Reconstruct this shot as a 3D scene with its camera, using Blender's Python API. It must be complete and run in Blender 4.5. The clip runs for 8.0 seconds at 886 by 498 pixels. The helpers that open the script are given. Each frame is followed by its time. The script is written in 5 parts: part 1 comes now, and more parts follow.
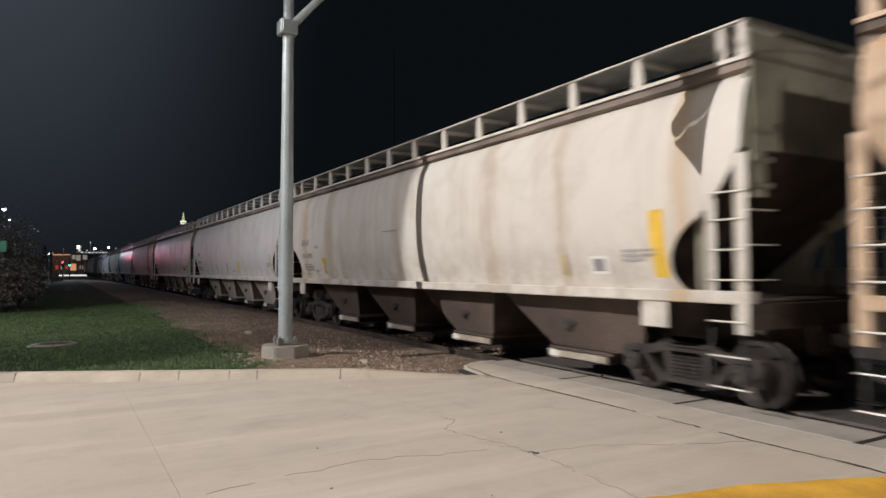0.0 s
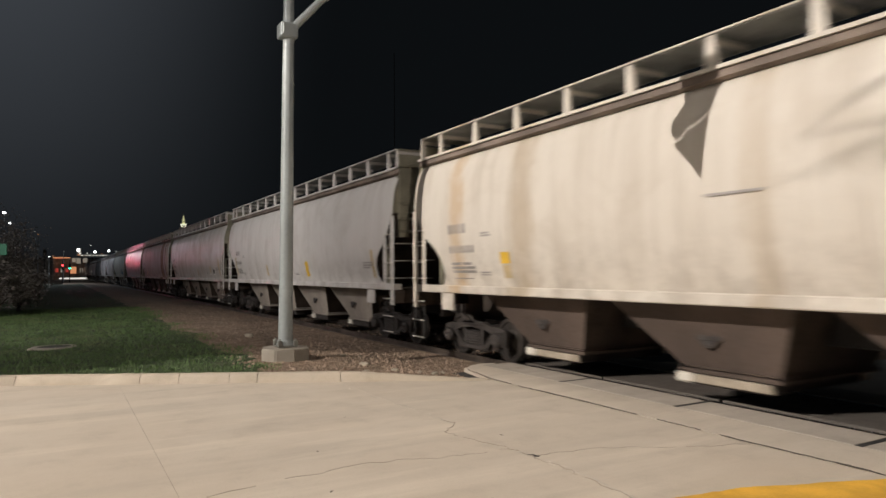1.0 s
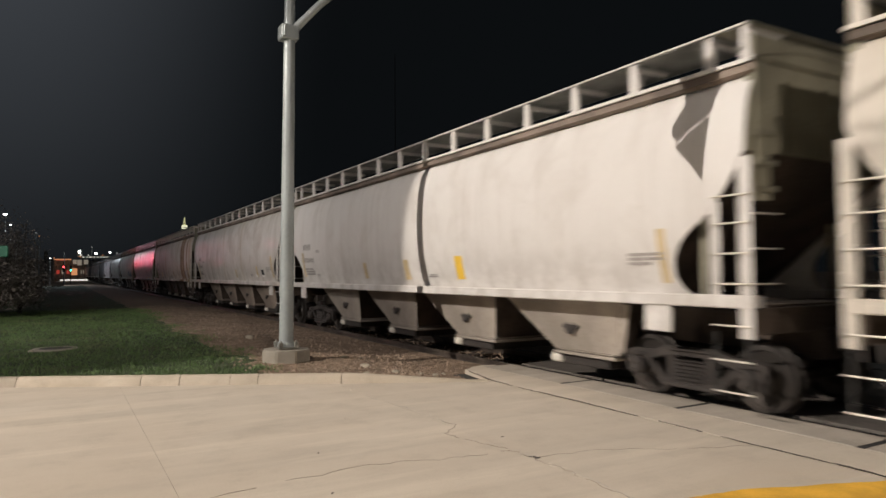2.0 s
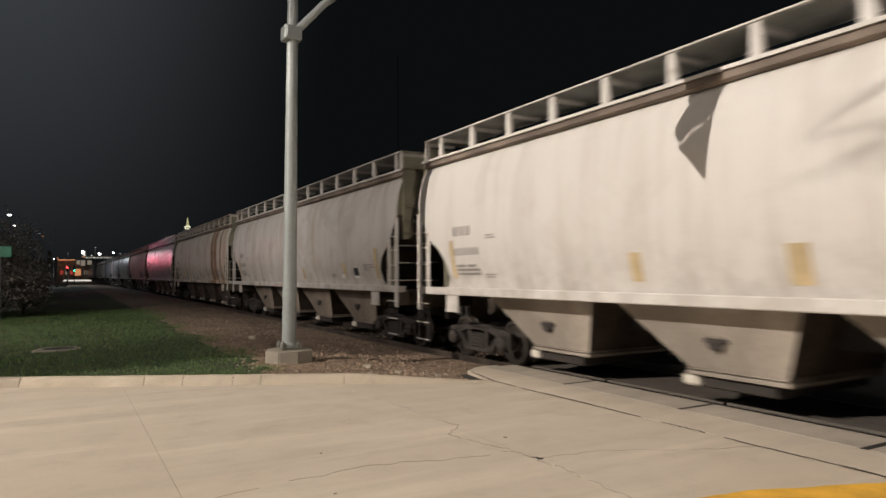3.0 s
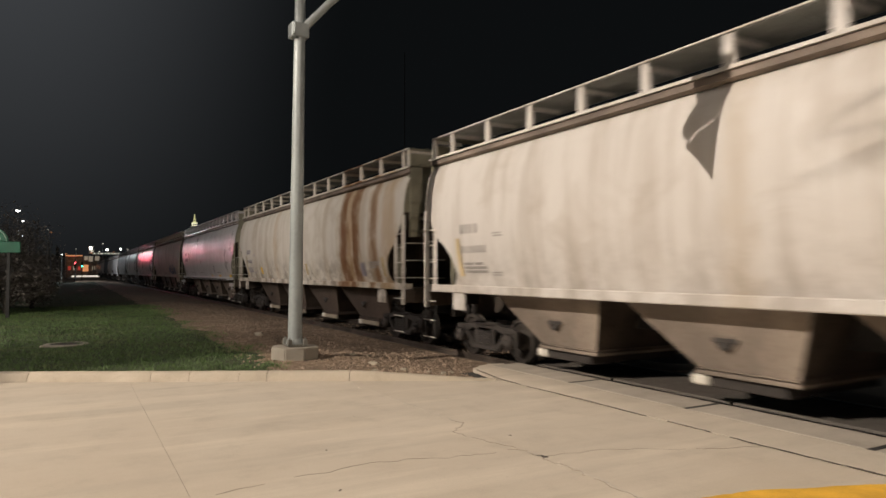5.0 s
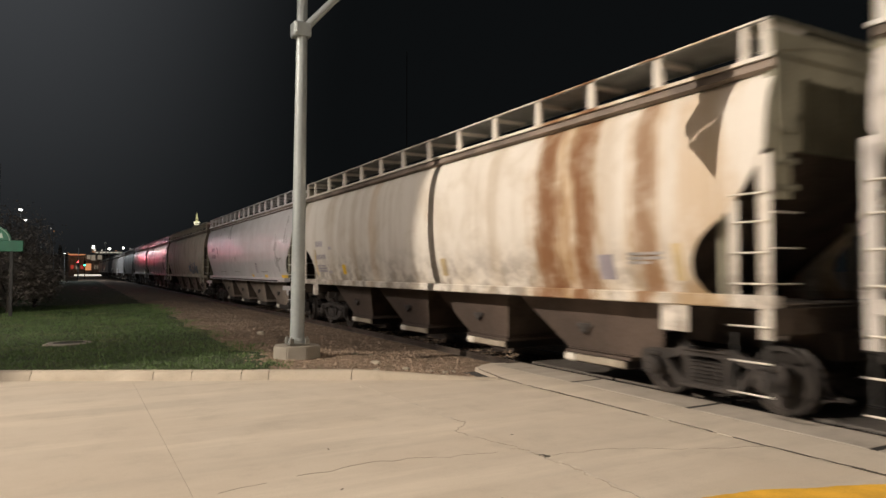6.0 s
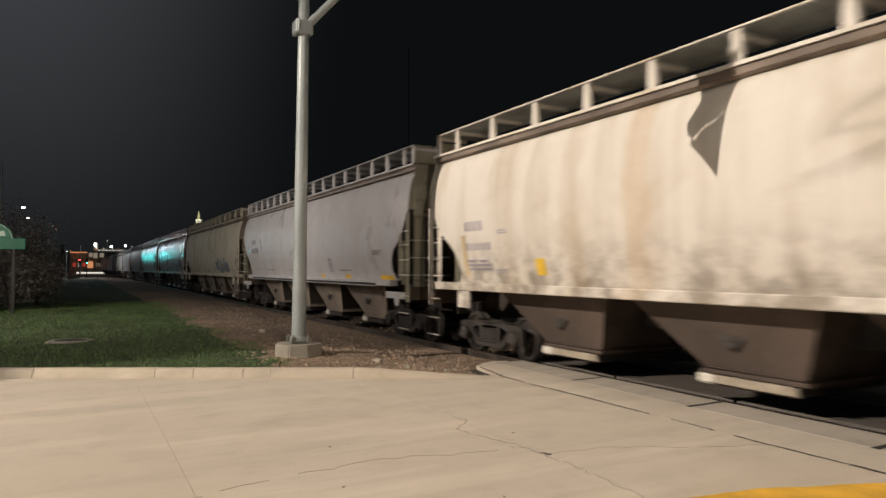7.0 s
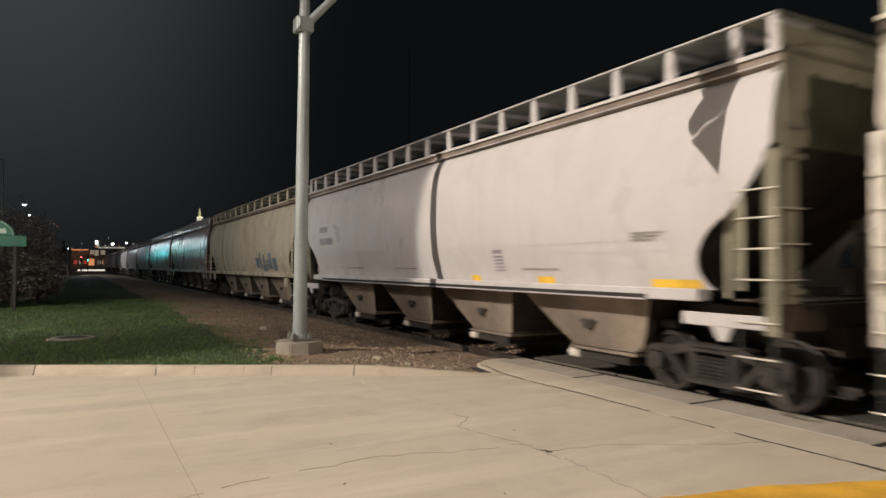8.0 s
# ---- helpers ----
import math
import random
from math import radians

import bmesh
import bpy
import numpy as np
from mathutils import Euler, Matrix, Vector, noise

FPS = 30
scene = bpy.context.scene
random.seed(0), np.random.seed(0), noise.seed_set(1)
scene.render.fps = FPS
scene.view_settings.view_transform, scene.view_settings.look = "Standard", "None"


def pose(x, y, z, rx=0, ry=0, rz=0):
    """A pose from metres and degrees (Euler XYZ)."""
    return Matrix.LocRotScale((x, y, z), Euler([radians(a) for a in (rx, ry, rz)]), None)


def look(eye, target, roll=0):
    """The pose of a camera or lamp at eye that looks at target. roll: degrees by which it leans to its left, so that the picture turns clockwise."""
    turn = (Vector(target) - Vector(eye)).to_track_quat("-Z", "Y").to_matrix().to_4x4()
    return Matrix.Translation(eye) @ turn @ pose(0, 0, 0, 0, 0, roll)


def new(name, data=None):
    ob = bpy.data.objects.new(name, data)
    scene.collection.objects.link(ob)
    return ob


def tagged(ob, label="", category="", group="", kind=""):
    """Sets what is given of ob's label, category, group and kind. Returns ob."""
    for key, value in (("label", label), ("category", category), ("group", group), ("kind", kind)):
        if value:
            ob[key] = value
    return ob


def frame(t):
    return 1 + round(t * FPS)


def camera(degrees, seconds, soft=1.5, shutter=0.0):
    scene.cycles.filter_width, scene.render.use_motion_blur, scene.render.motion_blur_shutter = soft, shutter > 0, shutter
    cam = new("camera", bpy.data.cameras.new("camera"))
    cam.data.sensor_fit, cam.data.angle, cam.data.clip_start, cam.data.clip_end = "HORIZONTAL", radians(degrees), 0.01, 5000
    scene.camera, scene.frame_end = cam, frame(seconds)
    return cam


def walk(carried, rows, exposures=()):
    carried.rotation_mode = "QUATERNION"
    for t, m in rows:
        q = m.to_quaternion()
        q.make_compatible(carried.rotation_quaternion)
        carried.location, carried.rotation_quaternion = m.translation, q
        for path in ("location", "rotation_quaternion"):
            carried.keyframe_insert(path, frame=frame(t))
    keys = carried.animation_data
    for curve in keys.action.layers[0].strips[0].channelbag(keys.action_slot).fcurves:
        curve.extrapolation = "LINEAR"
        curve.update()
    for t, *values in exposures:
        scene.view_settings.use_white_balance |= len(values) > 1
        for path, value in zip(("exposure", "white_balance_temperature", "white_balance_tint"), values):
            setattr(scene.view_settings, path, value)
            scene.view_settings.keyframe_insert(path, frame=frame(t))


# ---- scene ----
cam = camera(67.2, 8.0, soft=1.5, shutter=0.5)
EYE = 1.75
WALK = [
    (0, pose(0, 0, EYE, 91.686, 0.311, -29.924)),
    (0.5, pose(0, 0, EYE, 91.788, 0.349, -29.916)),
    (1, pose(0, 0, EYE, 91.916, 0.365, -29.911)),
    (1.5, pose(0, 0, EYE, 92.003, 0.390, -29.899)),
    (3, pose(0, 0, EYE, 92.104, 0.359, -29.611)),
    (3.5, pose(0, 0, EYE, 92.040, 0.332, -29.465)),
    (4, pose(0, 0, EYE, 91.971, 0.210, -29.366)),
    (4.5, pose(0, 0, EYE, 91.931, 0.110, -29.227)),
    (6, pose(0, 0, EYE, 91.846, -0.005, -28.931)),
    (6.5, pose(0, 0, EYE, 91.762, -0.023, -28.863)),
    (7, pose(0, 0, EYE, 91.684, -0.065, -28.796)),
    (7.5, pose(0, 0, EYE, 91.551, -0.095, -28.727)),
    (8, pose(0, 0, EYE, 91.469, -0.090, -28.717)),
]
walk(cam, WALK, [(0, 0.22, 5650, 10), (0.5, 0.17, 5950, 10), (1.5, 0.16, 6150, 10), (3.5, 0.03, 6450, 10), (6, 0.22, 6600, 10), (7.5, 0.11, 6500, 10), (8, 0.17, 6500, 10)])

# ---- light ----
scene.view_settings.exposure = 0.0
world = bpy.data.worlds.new("night_sky")
scene.world = world
world.use_nodes = True
wn, wl = world.node_tree.nodes, world.node_tree.links
wbg = wn["Background"]
wtc = wn.new("ShaderNodeTexCoord")
wsep = wn.new("ShaderNodeSeparateXYZ")
wl.new(wtc.outputs["Generated"], wsep.inputs[0])
# sky brighter towards -x and higher up, standing in for lens veil
wmr = wn.new("ShaderNodeMapRange")
wmr.inputs[1].default_value, wmr.inputs[2].default_value = -0.10, 0.34
wmr.interpolation_type = "SMOOTHSTEP"
wmr.inputs[3].default_value, wmr.inputs[4].default_value = 1.0, 0.0
wl.new(wsep.outputs[0], wmr.inputs[0])
wramp = wn.new("ShaderNodeValToRGB")
wramp.color_ramp.elements[0].color = (0.0034, 0.0040, 0.0044, 1)
wramp.color_ramp.elements[1].color = (0.040, 0.043, 0.047, 1)
wmz = wn.new("ShaderNodeMapRange")
wmz.inputs[1].default_value, wmz.inputs[2].default_value = 0.02, 0.40
wmz.inputs[3].default_value, wmz.inputs[4].default_value = 0.18, 1.12
wl.new(wsep.outputs[2], wmz.inputs[0])
wmul = wn.new("ShaderNodeMath")
wmul.operation = "MULTIPLY"
wl.new(wmr.outputs[0], wmul.inputs[0])
wl.new(wmz.outputs[0], wmul.inputs[1])
wl.new(wmul.outputs[0], wramp.inputs[0])
wl.new(wramp.outputs[0], wbg.inputs[0])
wbg.inputs[1].default_value = 1.0


def spot(name, eye, target, power, colour, cone, blend, radius):
    data = bpy.data.lights.new(name, "SPOT")
    data.energy, data.color = power, colour
    data.spot_size, data.spot_blend, data.shadow_soft_size = radians(cone), blend, radius
    ob = new(name, data)
    ob.matrix_world = look(eye, target)
    return ob


def bulb(name, eye, power, colour, radius):
    data = bpy.data.lights.new(name, "POINT")
    data.energy, data.color, data.shadow_soft_size = power, colour, radius
    ob = new(name, data)
    ob.location = eye
    return ob


WARM = (1.0, 0.88, 0.74)
LAMP_A = (-24.0, 11.0, 18.5)      # floodlight across the road, its light lies square on the train
LAMP_C = (-15.0, 47.0, 10.0)    # unseen lamp, added to light the far cars
LAMP_D = (-8.0, 17.5, 6.0)      # unseen low lamp, added to brighten shrubs, lawn and sign
LAMP_B = (-1.0, -13.0, 14.0)      # street light behind the viewer
spot("floodlight_beam", LAMP_A, (5.5, 2.6, 0.5), 34000, WARM, 37, 0.09, 0.09)
spot("floodlight_spill", LAMP_A, (6.7, 13.0, 1.0), 14000, (1.0, 0.89, 0.80), 78, 0.8, 0.09)
spot("street_light_beam", LAMP_B, (5.0, 2.0, 0.0), 5400, (1.0, 0.86, 0.72), 110, 0.6, 0.15)
spot("far_car_fill_beam", LAMP_C, (6.7, 30.0, 2.0), 1500, (1.0, 0.90, 0.80), 110, 0.8, 0.2)
spot("shrub_fill_beam", LAMP_D, (-2.0, 27.0, 0.5), 2600, (1.0, 0.92, 0.82), 120, 0.7, 0.15)
SIGNAL = (-2.0, 122.0, 4.7)      # traffic signal that the car sides reflect
spot("red_signal_beam", (SIGNAL[0], SIGNAL[1] - 0.05, SIGNAL[2] + 0.45), (6.7, 52.0, 3.6), 2600, (1.0, 0.12, 0.17), 16, 0.8, 0.13)
spot("green_signal_beam", (SIGNAL[0], SIGNAL[1] - 0.05, SIGNAL[2] - 0.45), (6.7, 52.0, 3.6), 1300, (0.06, 0.80, 0.85), 16, 0.8, 0.13)
bulb("yard_glow", (-3.0, 125.0, 8.0), 2500, (0.9, 0.95, 1.0), 0.3)

# ---- materials ----


class Nodes:
    """A small wrapper that keeps node building short."""

    def __init__(self, name):
        self.m = bpy.data.materials.new(name)
        self.m.use_nodes = True
        self.n, self.l = self.m.node_tree.nodes, self.m.node_tree.links
        self.b = self.n["Principled BSDF"]
        self.tc = self.n.new("ShaderNodeTexCoord")
        self.obj = self.tc.outputs["Object"]

    def put(self, sock, v):
        if isinstance(v, bpy.types.NodeSocket):
            self.l.new(v, sock)
        elif isinstance(v, (tuple, list)) and len(v) == 3 and sock.type == "RGBA":
            sock.default_value = (*v, 1)
        else:
            sock.default_value = v

    def stretch(self, scale, loc=(0, 0, 0), rot=(0, 0, 0)):
        k = self.n.new("ShaderNodeMapping")
        self.l.new(self.obj, k.inputs[0])
        k.inputs["Scale"].default_value, k.inputs["Location"].default_value, k.inputs["Rotation"].default_value = scale, loc, rot
        return k.outputs[0]

    def noise(self, scale, detail=4.0, rough=0.55, vec=None, warp=0.0):
        k = self.n.new("ShaderNodeTexNoise")
        self.l.new(vec or self.obj, k.inputs["Vector"])
        k.inputs["Scale"].default_value, k.inputs["Detail"].default_value = scale, detail
        k.inputs["Roughness"].default_value, k.inputs["Distortion"].default_value = rough, warp
        return k.outputs["Fac"]

    def voronoi(self, scale, feature="F1", vec=None):
        k = self.n.new("ShaderNodeTexVoronoi")
        k.feature = feature
        self.l.new(vec or self.obj, k.inputs["Vector"])
        k.inputs["Scale"].default_value = scale
        return k

    def range(self, v, a, b, c=0.0, d=1.0, smooth=True):
        k = self.n.new("ShaderNodeMapRange")
        k.interpolation_type = "SMOOTHSTEP" if smooth else "LINEAR"
        self.put(k.inputs[0], v)
        for i, q in enumerate((a, b, c, d)):
            k.inputs[i + 1].default_value = q
        return k.outputs[0]

    def maths(self, op, a, b=0.0):
        k = self.n.new("ShaderNodeMath")
        k.operation = op
        self.put(k.inputs[0], a)
        self.put(k.inputs[1], b)
        return k.outputs[0]

    def mix(self, fac, a, b, kind="MIX"):
        k = self.n.new("ShaderNodeMix")
        k.data_type, k.blend_type = "RGBA", kind
        self.put(k.inputs[0], fac)
        self.put(k.inputs[6], a)
        self.put(k.inputs[7], b)
        return k.outputs[2]

    def axes(self):
        k = self.n.new("ShaderNodeSeparateXYZ")
        self.l.new(self.obj, k.inputs[0])
        return k.outputs

    def rnd(self):
        return self.n.new("ShaderNodeObjectInfo").outputs["Random"]

    def done(self, colour, rough=0.6, metal=0.0, bump=None, depth=0.01, strength=0.5):
        self.put(self.b.inputs["Base Color"], colour)
        self.put(self.b.inputs["Roughness"], rough)
        self.put(self.b.inputs["Metallic"], metal)
        if bump is not None:
            k = self.n.new("ShaderNodeBump")
            k.inputs["Strength"].default_value, k.inputs["Distance"].default_value = strength, depth
            self.put(k.inputs["Height"], bump)
            self.l.new(k.outputs[0], self.b.inputs["Normal"])
        return self.m


def car_paint(name, paint, dirt, amount, stains=(), tide=0.5, gloss=0.42):
    """Weathered car paint: vertical wash streaks, blotches, a dirty tide above the sill and rust runs at given places (y from the front, width, strength, colour)."""
    k = Nodes(name)
    ax = k.axes()
    streak = k.noise(1.0, 5, 0.65, k.stretch((1.0, 2.6, 0.22)))
    fine = k.noise(1.0, 6, 0.7, k.stretch((1.0, 11.0, 0.7)))
    blotch = k.noise(0.9, 4, 0.6, warp=0.6)
    grain = k.noise(38, 3)
    a = k.mix(k.maths("MULTIPLY", k.range(streak, 0.45, 0.72), amount), paint, dirt)
    a = k.mix(k.maths("MULTIPLY", k.range(fine, 0.56, 0.78), amount * 0.7), a, tuple(c * 0.75 for c in dirt))
    a = k.mix(k.maths("MULTIPLY", k.range(blotch, 0.48, 0.70), amount * 0.75), a, tuple(c * 1.05 for c in dirt))
    spots = k.noise(2.2, 5, 0.7)
    low = k.maths("MULTIPLY", k.range(ax[2], 1.45, 2.5, 1.0, 0.0), k.range(spots, 0.38, 0.62))
    a = k.mix(k.maths("MULTIPLY", low, tide), a, (0.16, 0.12, 0.085))
    for y, w, s, col in stains:
        wob = k.maths("ADD", ax[1], k.maths("MULTIPLY", k.maths("SUBTRACT", k.noise(1.3, 3, 0.6), 0.5), w * 0.9))
        d = k.maths("ABSOLUTE", k.maths("SUBTRACT", wob, y - 17.27 / 2))
        ragged = k.maths("ADD", d, k.maths("MULTIPLY", k.maths("SUBTRACT", fine, 0.5), w * 1.1))
        mask = k.maths("MULTIPLY", k.range(ragged, w * 0.12, w * 0.6, 1.0, 0.0), k.range(spots, 0.25, 0.55, 0.5, 1.0))
        a = k.mix(k.maths("MULTIPLY", mask, s), a, col)
    a = k.mix(k.maths("MULTIPLY", grain, 0.12), a, (0.1, 0.09, 0.08), "MULTIPLY")
    rough = k.range(blotch, 0.3, 0.7, gloss, gloss + 0.22)
    wave = k.noise(1.0, 3, 0.5, k.stretch((1.0, 1.1, 0.5)), warp=0.5)
    ripple = k.noise(1.0, 3, 0.5, k.stretch((1.0, 3.2, 1.1), rot=(0.35, 0, 0)))
    h = k.maths("ADD", wave, k.maths("MULTIPLY", ripple, 0.22))
    return k.done(a, rough, 0.0, k.maths("ADD", h, k.maths("MULTIPLY", grain, 0.02)), 0.11, 0.55)


def plain(name, col, rough=0.6, metal=0.0, vary=0.35, scale=6.0, bump=0.3, tint=None):
    k = Nodes(name)
    big, small = k.noise(scale * 0.25, 4), k.noise(scale * 6, 4, 0.65)
    a = k.mix(k.range(big, 0.35, 0.7), tuple(c * (1 - vary) for c in col), tuple(min(1, c * (1 + vary * 0.5)) for c in col))
    a = k.mix(k.maths("MULTIPLY", k.range(small, 0.5, 0.75), vary), a, tint or tuple(c * 0.5 for c in col))
    return k.done(a, k.range(small, 0.3, 0.7, max(0.05, rough - 0.12), min(1, rough + 0.12)), metal, small, 0.004, bump)


def glow(name, col, strength):
    k = Nodes(name)
    k.put(k.b.inputs["Emission Color"], col)
    k.b.inputs["Emission Strength"].default_value = strength
    return k.done(tuple(c * 0.6 for c in col), 0.4)


def concrete(name, light, dark, warm):
    k = Nodes(name)
    big = k.noise(0.22, 5, 0.6, warp=0.4)
    mid = k.noise(1.7, 5, 0.65)
    fine = k.noise(46, 4, 0.7)
    tyre = k.noise(1.0, 4, 0.6, k.stretch((0.16, 1.5, 1.0), rot=(0, 0, radians(29))))
    dust = k.noise(1.0, 5, 0.65, k.stretch((0.22, 1.9, 1.0), (3, 7, 0), (0, 0, radians(24))))
    pit = k.voronoi(60).outputs["Distance"]
    a = k.mix(k.range(big, 0.35, 0.68), light, warm)
    a = k.mix(k.maths("MULTIPLY", k.range(mid, 0.48, 0.75), 0.45), a, dark)
    a = k.mix(k.maths("MULTIPLY", k.range(tyre, 0.5, 0.72), 0.25), a, tuple(c * 0.8 for c in dark))
    a = k.mix(k.maths("MULTIPLY", k.range(dust, 0.46, 0.74), 0.6), a, tuple(min(1.0, c * 1.24) for c in light))
    a = k.mix(k.maths("MULTIPLY", k.range(fine, 0.5, 0.8), 0.3), a, tuple(c * 0.6 for c in dark))
    a = k.mix(k.maths("MULTIPLY", k.rnd(), 0.14), a, dark)
    h = k.maths("ADD", k.maths("MULTIPLY", fine, 0.6), k.maths("MULTIPLY", k.range(pit, 0.0, 0.25), 0.3))
    return k.done(a, k.range(mid, 0.3, 0.7, 0.62, 0.85), 0.0, h, 0.006, 0.5)


M_CONC = concrete("road_concrete", (0.54, 0.475, 0.39), (0.40, 0.35, 0.285), (0.51, 0.435, 0.345))
M_KERB = concrete("kerb_concrete", (0.50, 0.435, 0.35), (0.31, 0.265, 0.205), (0.46, 0.385, 0.29))
M_PANEL = concrete("crossing_concrete", (0.44, 0.39, 0.33), (0.25, 0.22, 0.185), (0.39, 0.34, 0.28))
# dark concrete for the gauge panels: shade under the train painted in
M_SHADED = concrete("shaded_concrete", (0.13, 0.115, 0.10), (0.05, 0.045, 0.04), (0.11, 0.09, 0.075))
M_BASE = concrete("footing_concrete", (0.30, 0.27, 0.225), (0.17, 0.15, 0.12), (0.25, 0.22, 0.175))
M_CRACK = plain("crack_dirt", (0.045, 0.038, 0.03), 0.95)
M_CRACKB = plain("dusty_crack", (0.40, 0.34, 0.27), 0.95)
M_SEAL = plain("crack_filler", (0.58, 0.52, 0.44), 0.9)
M_RUBBER = plain("joint_rubber", (0.03, 0.028, 0.026), 0.85)


def soil_mat():
    k = Nodes("gravel_ground")
    big, mid, fine = k.noise(0.5, 5, 0.6), k.noise(5, 5, 0.65), k.noise(40, 4, 0.7)
    a = k.mix(k.range(mid, 0.35, 0.7), (0.16, 0.108, 0.072), (0.31, 0.225, 0.155))
    a = k.mix(k.maths("MULTIPLY", k.range(big, 0.45, 0.7), 0.6), a, (0.11, 0.08, 0.05))
    a = k.mix(k.maths("MULTIPLY", k.range(fine, 0.5, 0.8), 0.5), a, (0.05, 0.04, 0.03))
    return k.done(a, 0.95, 0.0, k.maths("ADD", mid, k.maths("MULTIPLY", fine, 0.4)), 0.05, 0.9)


def lawn_mat():
    k = Nodes("lawn_ground")
    big, mid, fine = k.noise(0.35, 4), k.noise(3, 5, 0.6), k.noise(60, 3)
    a = k.mix(k.range(mid, 0.35, 0.7), (0.03, 0.052, 0.016), (0.06, 0.09, 0.028))
    a = k.mix(k.maths("MULTIPLY", k.range(big, 0.52, 0.72), 0.6), a, (0.07, 0.055, 0.03))
    return k.done(k.mix(k.maths("MULTIPLY", fine, 0.5), a, (0.015, 0.02, 0.008)), 0.95, 0.0, k.maths("ADD", mid, fine), 0.04, 0.8)


def blade_mat(name, c1, c2, c3):
    k = Nodes(name)
    isl = k.n.new("ShaderNodeNewGeometry").outputs["Random Per Island"]
    a = k.mix(k.range(isl, 0.0, 1.0, smooth=False), c1, c2)
    a = k.mix(k.range(k.noise(0.8, 4), 0.5, 0.7, 0.0, 0.5), a, c3)
    return k.done(a, 0.7)


M_SOIL, M_LAWN = soil_mat(), lawn_mat()
M_BLADE = blade_mat("grass_blade", (0.075, 0.12, 0.036), (0.12, 0.20, 0.06), (0.19, 0.165, 0.08))
M_STONE = blade_mat("ballast_stone", (0.16, 0.11, 0.076), (0.31, 0.23, 0.165), (0.13, 0.095, 0.066))
M_LEAF = blade_mat("shrub_leaf", (0.17, 0.148, 0.13), (0.20, 0.175, 0.15), (0.175, 0.15, 0.135))
M_ROCK = plain("pale_rock", (0.42, 0.37, 0.29), 0.9, vary=0.4, bump=0.8)
M_GALV = plain("galvanised_pole", (0.34, 0.37, 0.37), 0.5, 0.25, vary=0.16, scale=2.5, bump=0.12)
M_BOLT = plain("bolt_steel", (0.30, 0.29, 0.26), 0.5, 0.6)
M_YELLOW = plain("road_yellow", (0.72, 0.40, 0.04), 0.75, vary=0.22, scale=8, tint=(0.40, 0.30, 0.16))
M_RAIL = plain("rail_steel", (0.16, 0.13, 0.11), 0.45, 0.7, vary=0.4)
M_RAILTOP = plain("rail_head", (0.55, 0.54, 0.52), 0.22, 1.0, vary=0.15)
M_TIE = plain("timber_tie", (0.06, 0.045, 0.035), 0.9)
M_TRUCK = plain("truck_casting", (0.047, 0.041, 0.038), 0.75, 0.15, vary=0.45, scale=8, tint=(0.13, 0.075, 0.04))
M_WHEEL = plain("wheel_steel", (0.065, 0.055, 0.048), 0.6, 0.4, vary=0.5)
M_TREAD = plain("wheel_tread", (0.42, 0.40, 0.38), 0.3, 0.9, vary=0.25)
M_BLACK = plain("black_fitting", (0.028, 0.026, 0.024), 0.7)
M_RUNG = plain("worn_rung", (0.72, 0.68, 0.60), 0.35, 0.2, vary=0.15)
M_GRATE = plain("walkway_grating", (0.32, 0.32, 0.30), 0.6, 0.4, vary=0.25)
M_MARK = plain("stencil_grey", (0.36, 0.33, 0.31), 0.6, vary=0.3)
M_MARKBLUE = plain("stencil_violet", (0.38, 0.34, 0.38), 0.6, vary=0.3)
M_PLACARD = plain("placard_yellow", (0.78, 0.50, 0.05), 0.55, vary=0.25, tint=(0.45, 0.33, 0.16))
M_OCHRE = plain("ochre_patch", (0.60, 0.47, 0.27), 0.65, vary=0.3)
M_BLUE = plain("faded_blue_paint", (0.15, 0.20, 0.25), 0.6, vary=0.5, scale=3)
M_WHITE = plain("white_label", (0.80, 0.78, 0.74), 0.55, vary=0.12)
M_CAP = plain("gate_white", (0.74, 0.70, 0.62), 0.55, vary=0.25, tint=(0.3, 0.25, 0.2))
M_FRAME = plain("gate_cream", (0.42, 0.36, 0.28), 0.7, vary=0.4, tint=(0.18, 0.13, 0.09))
M_SIGN = plain("sign_green", (0.012, 0.13, 0.07), 0.45, vary=0.2)
M_SIGNW = plain("sign_white", (0.45, 0.55, 0.48), 0.5, vary=0.1)
M_BARK = plain("bark", (0.055, 0.045, 0.035), 0.9)
M_MASONRY = plain("far_masonry", (0.28, 0.25, 0.22), 0.85)
M_CLOTH = plain("caster_cloth", (0.25, 0.05, 0.08), 0.9)
G_WHITE = glow("lamp_white", (1.0, 0.97, 0.92), 6)
G_SOFT = glow("lit_canopy", (1.0, 0.93, 0.80), 0.75)
G_DIM = glow("dim_glow", (1.0, 0.86, 0.66), 0.16)
G_WARM = glow("lamp_orange", (1.0, 0.42, 0.18), 0.5)
G_RED = glow("lamp_red", (1.0, 0.05, 0.05), 8)
G_REDSIGN = glow("sign_red", (1.0, 0.12, 0.08), 0.22)
G_GREEN = glow("lamp_green", (0.05, 1.0, 0.55), 6)
G_TOWER = glow("tower_light", (0.90, 0.85, 0.42), 0.45)
G_TOWERW = glow("tower_light_pale", (1.0, 0.95, 0.66), 0.9)

# ---- mesh building ----


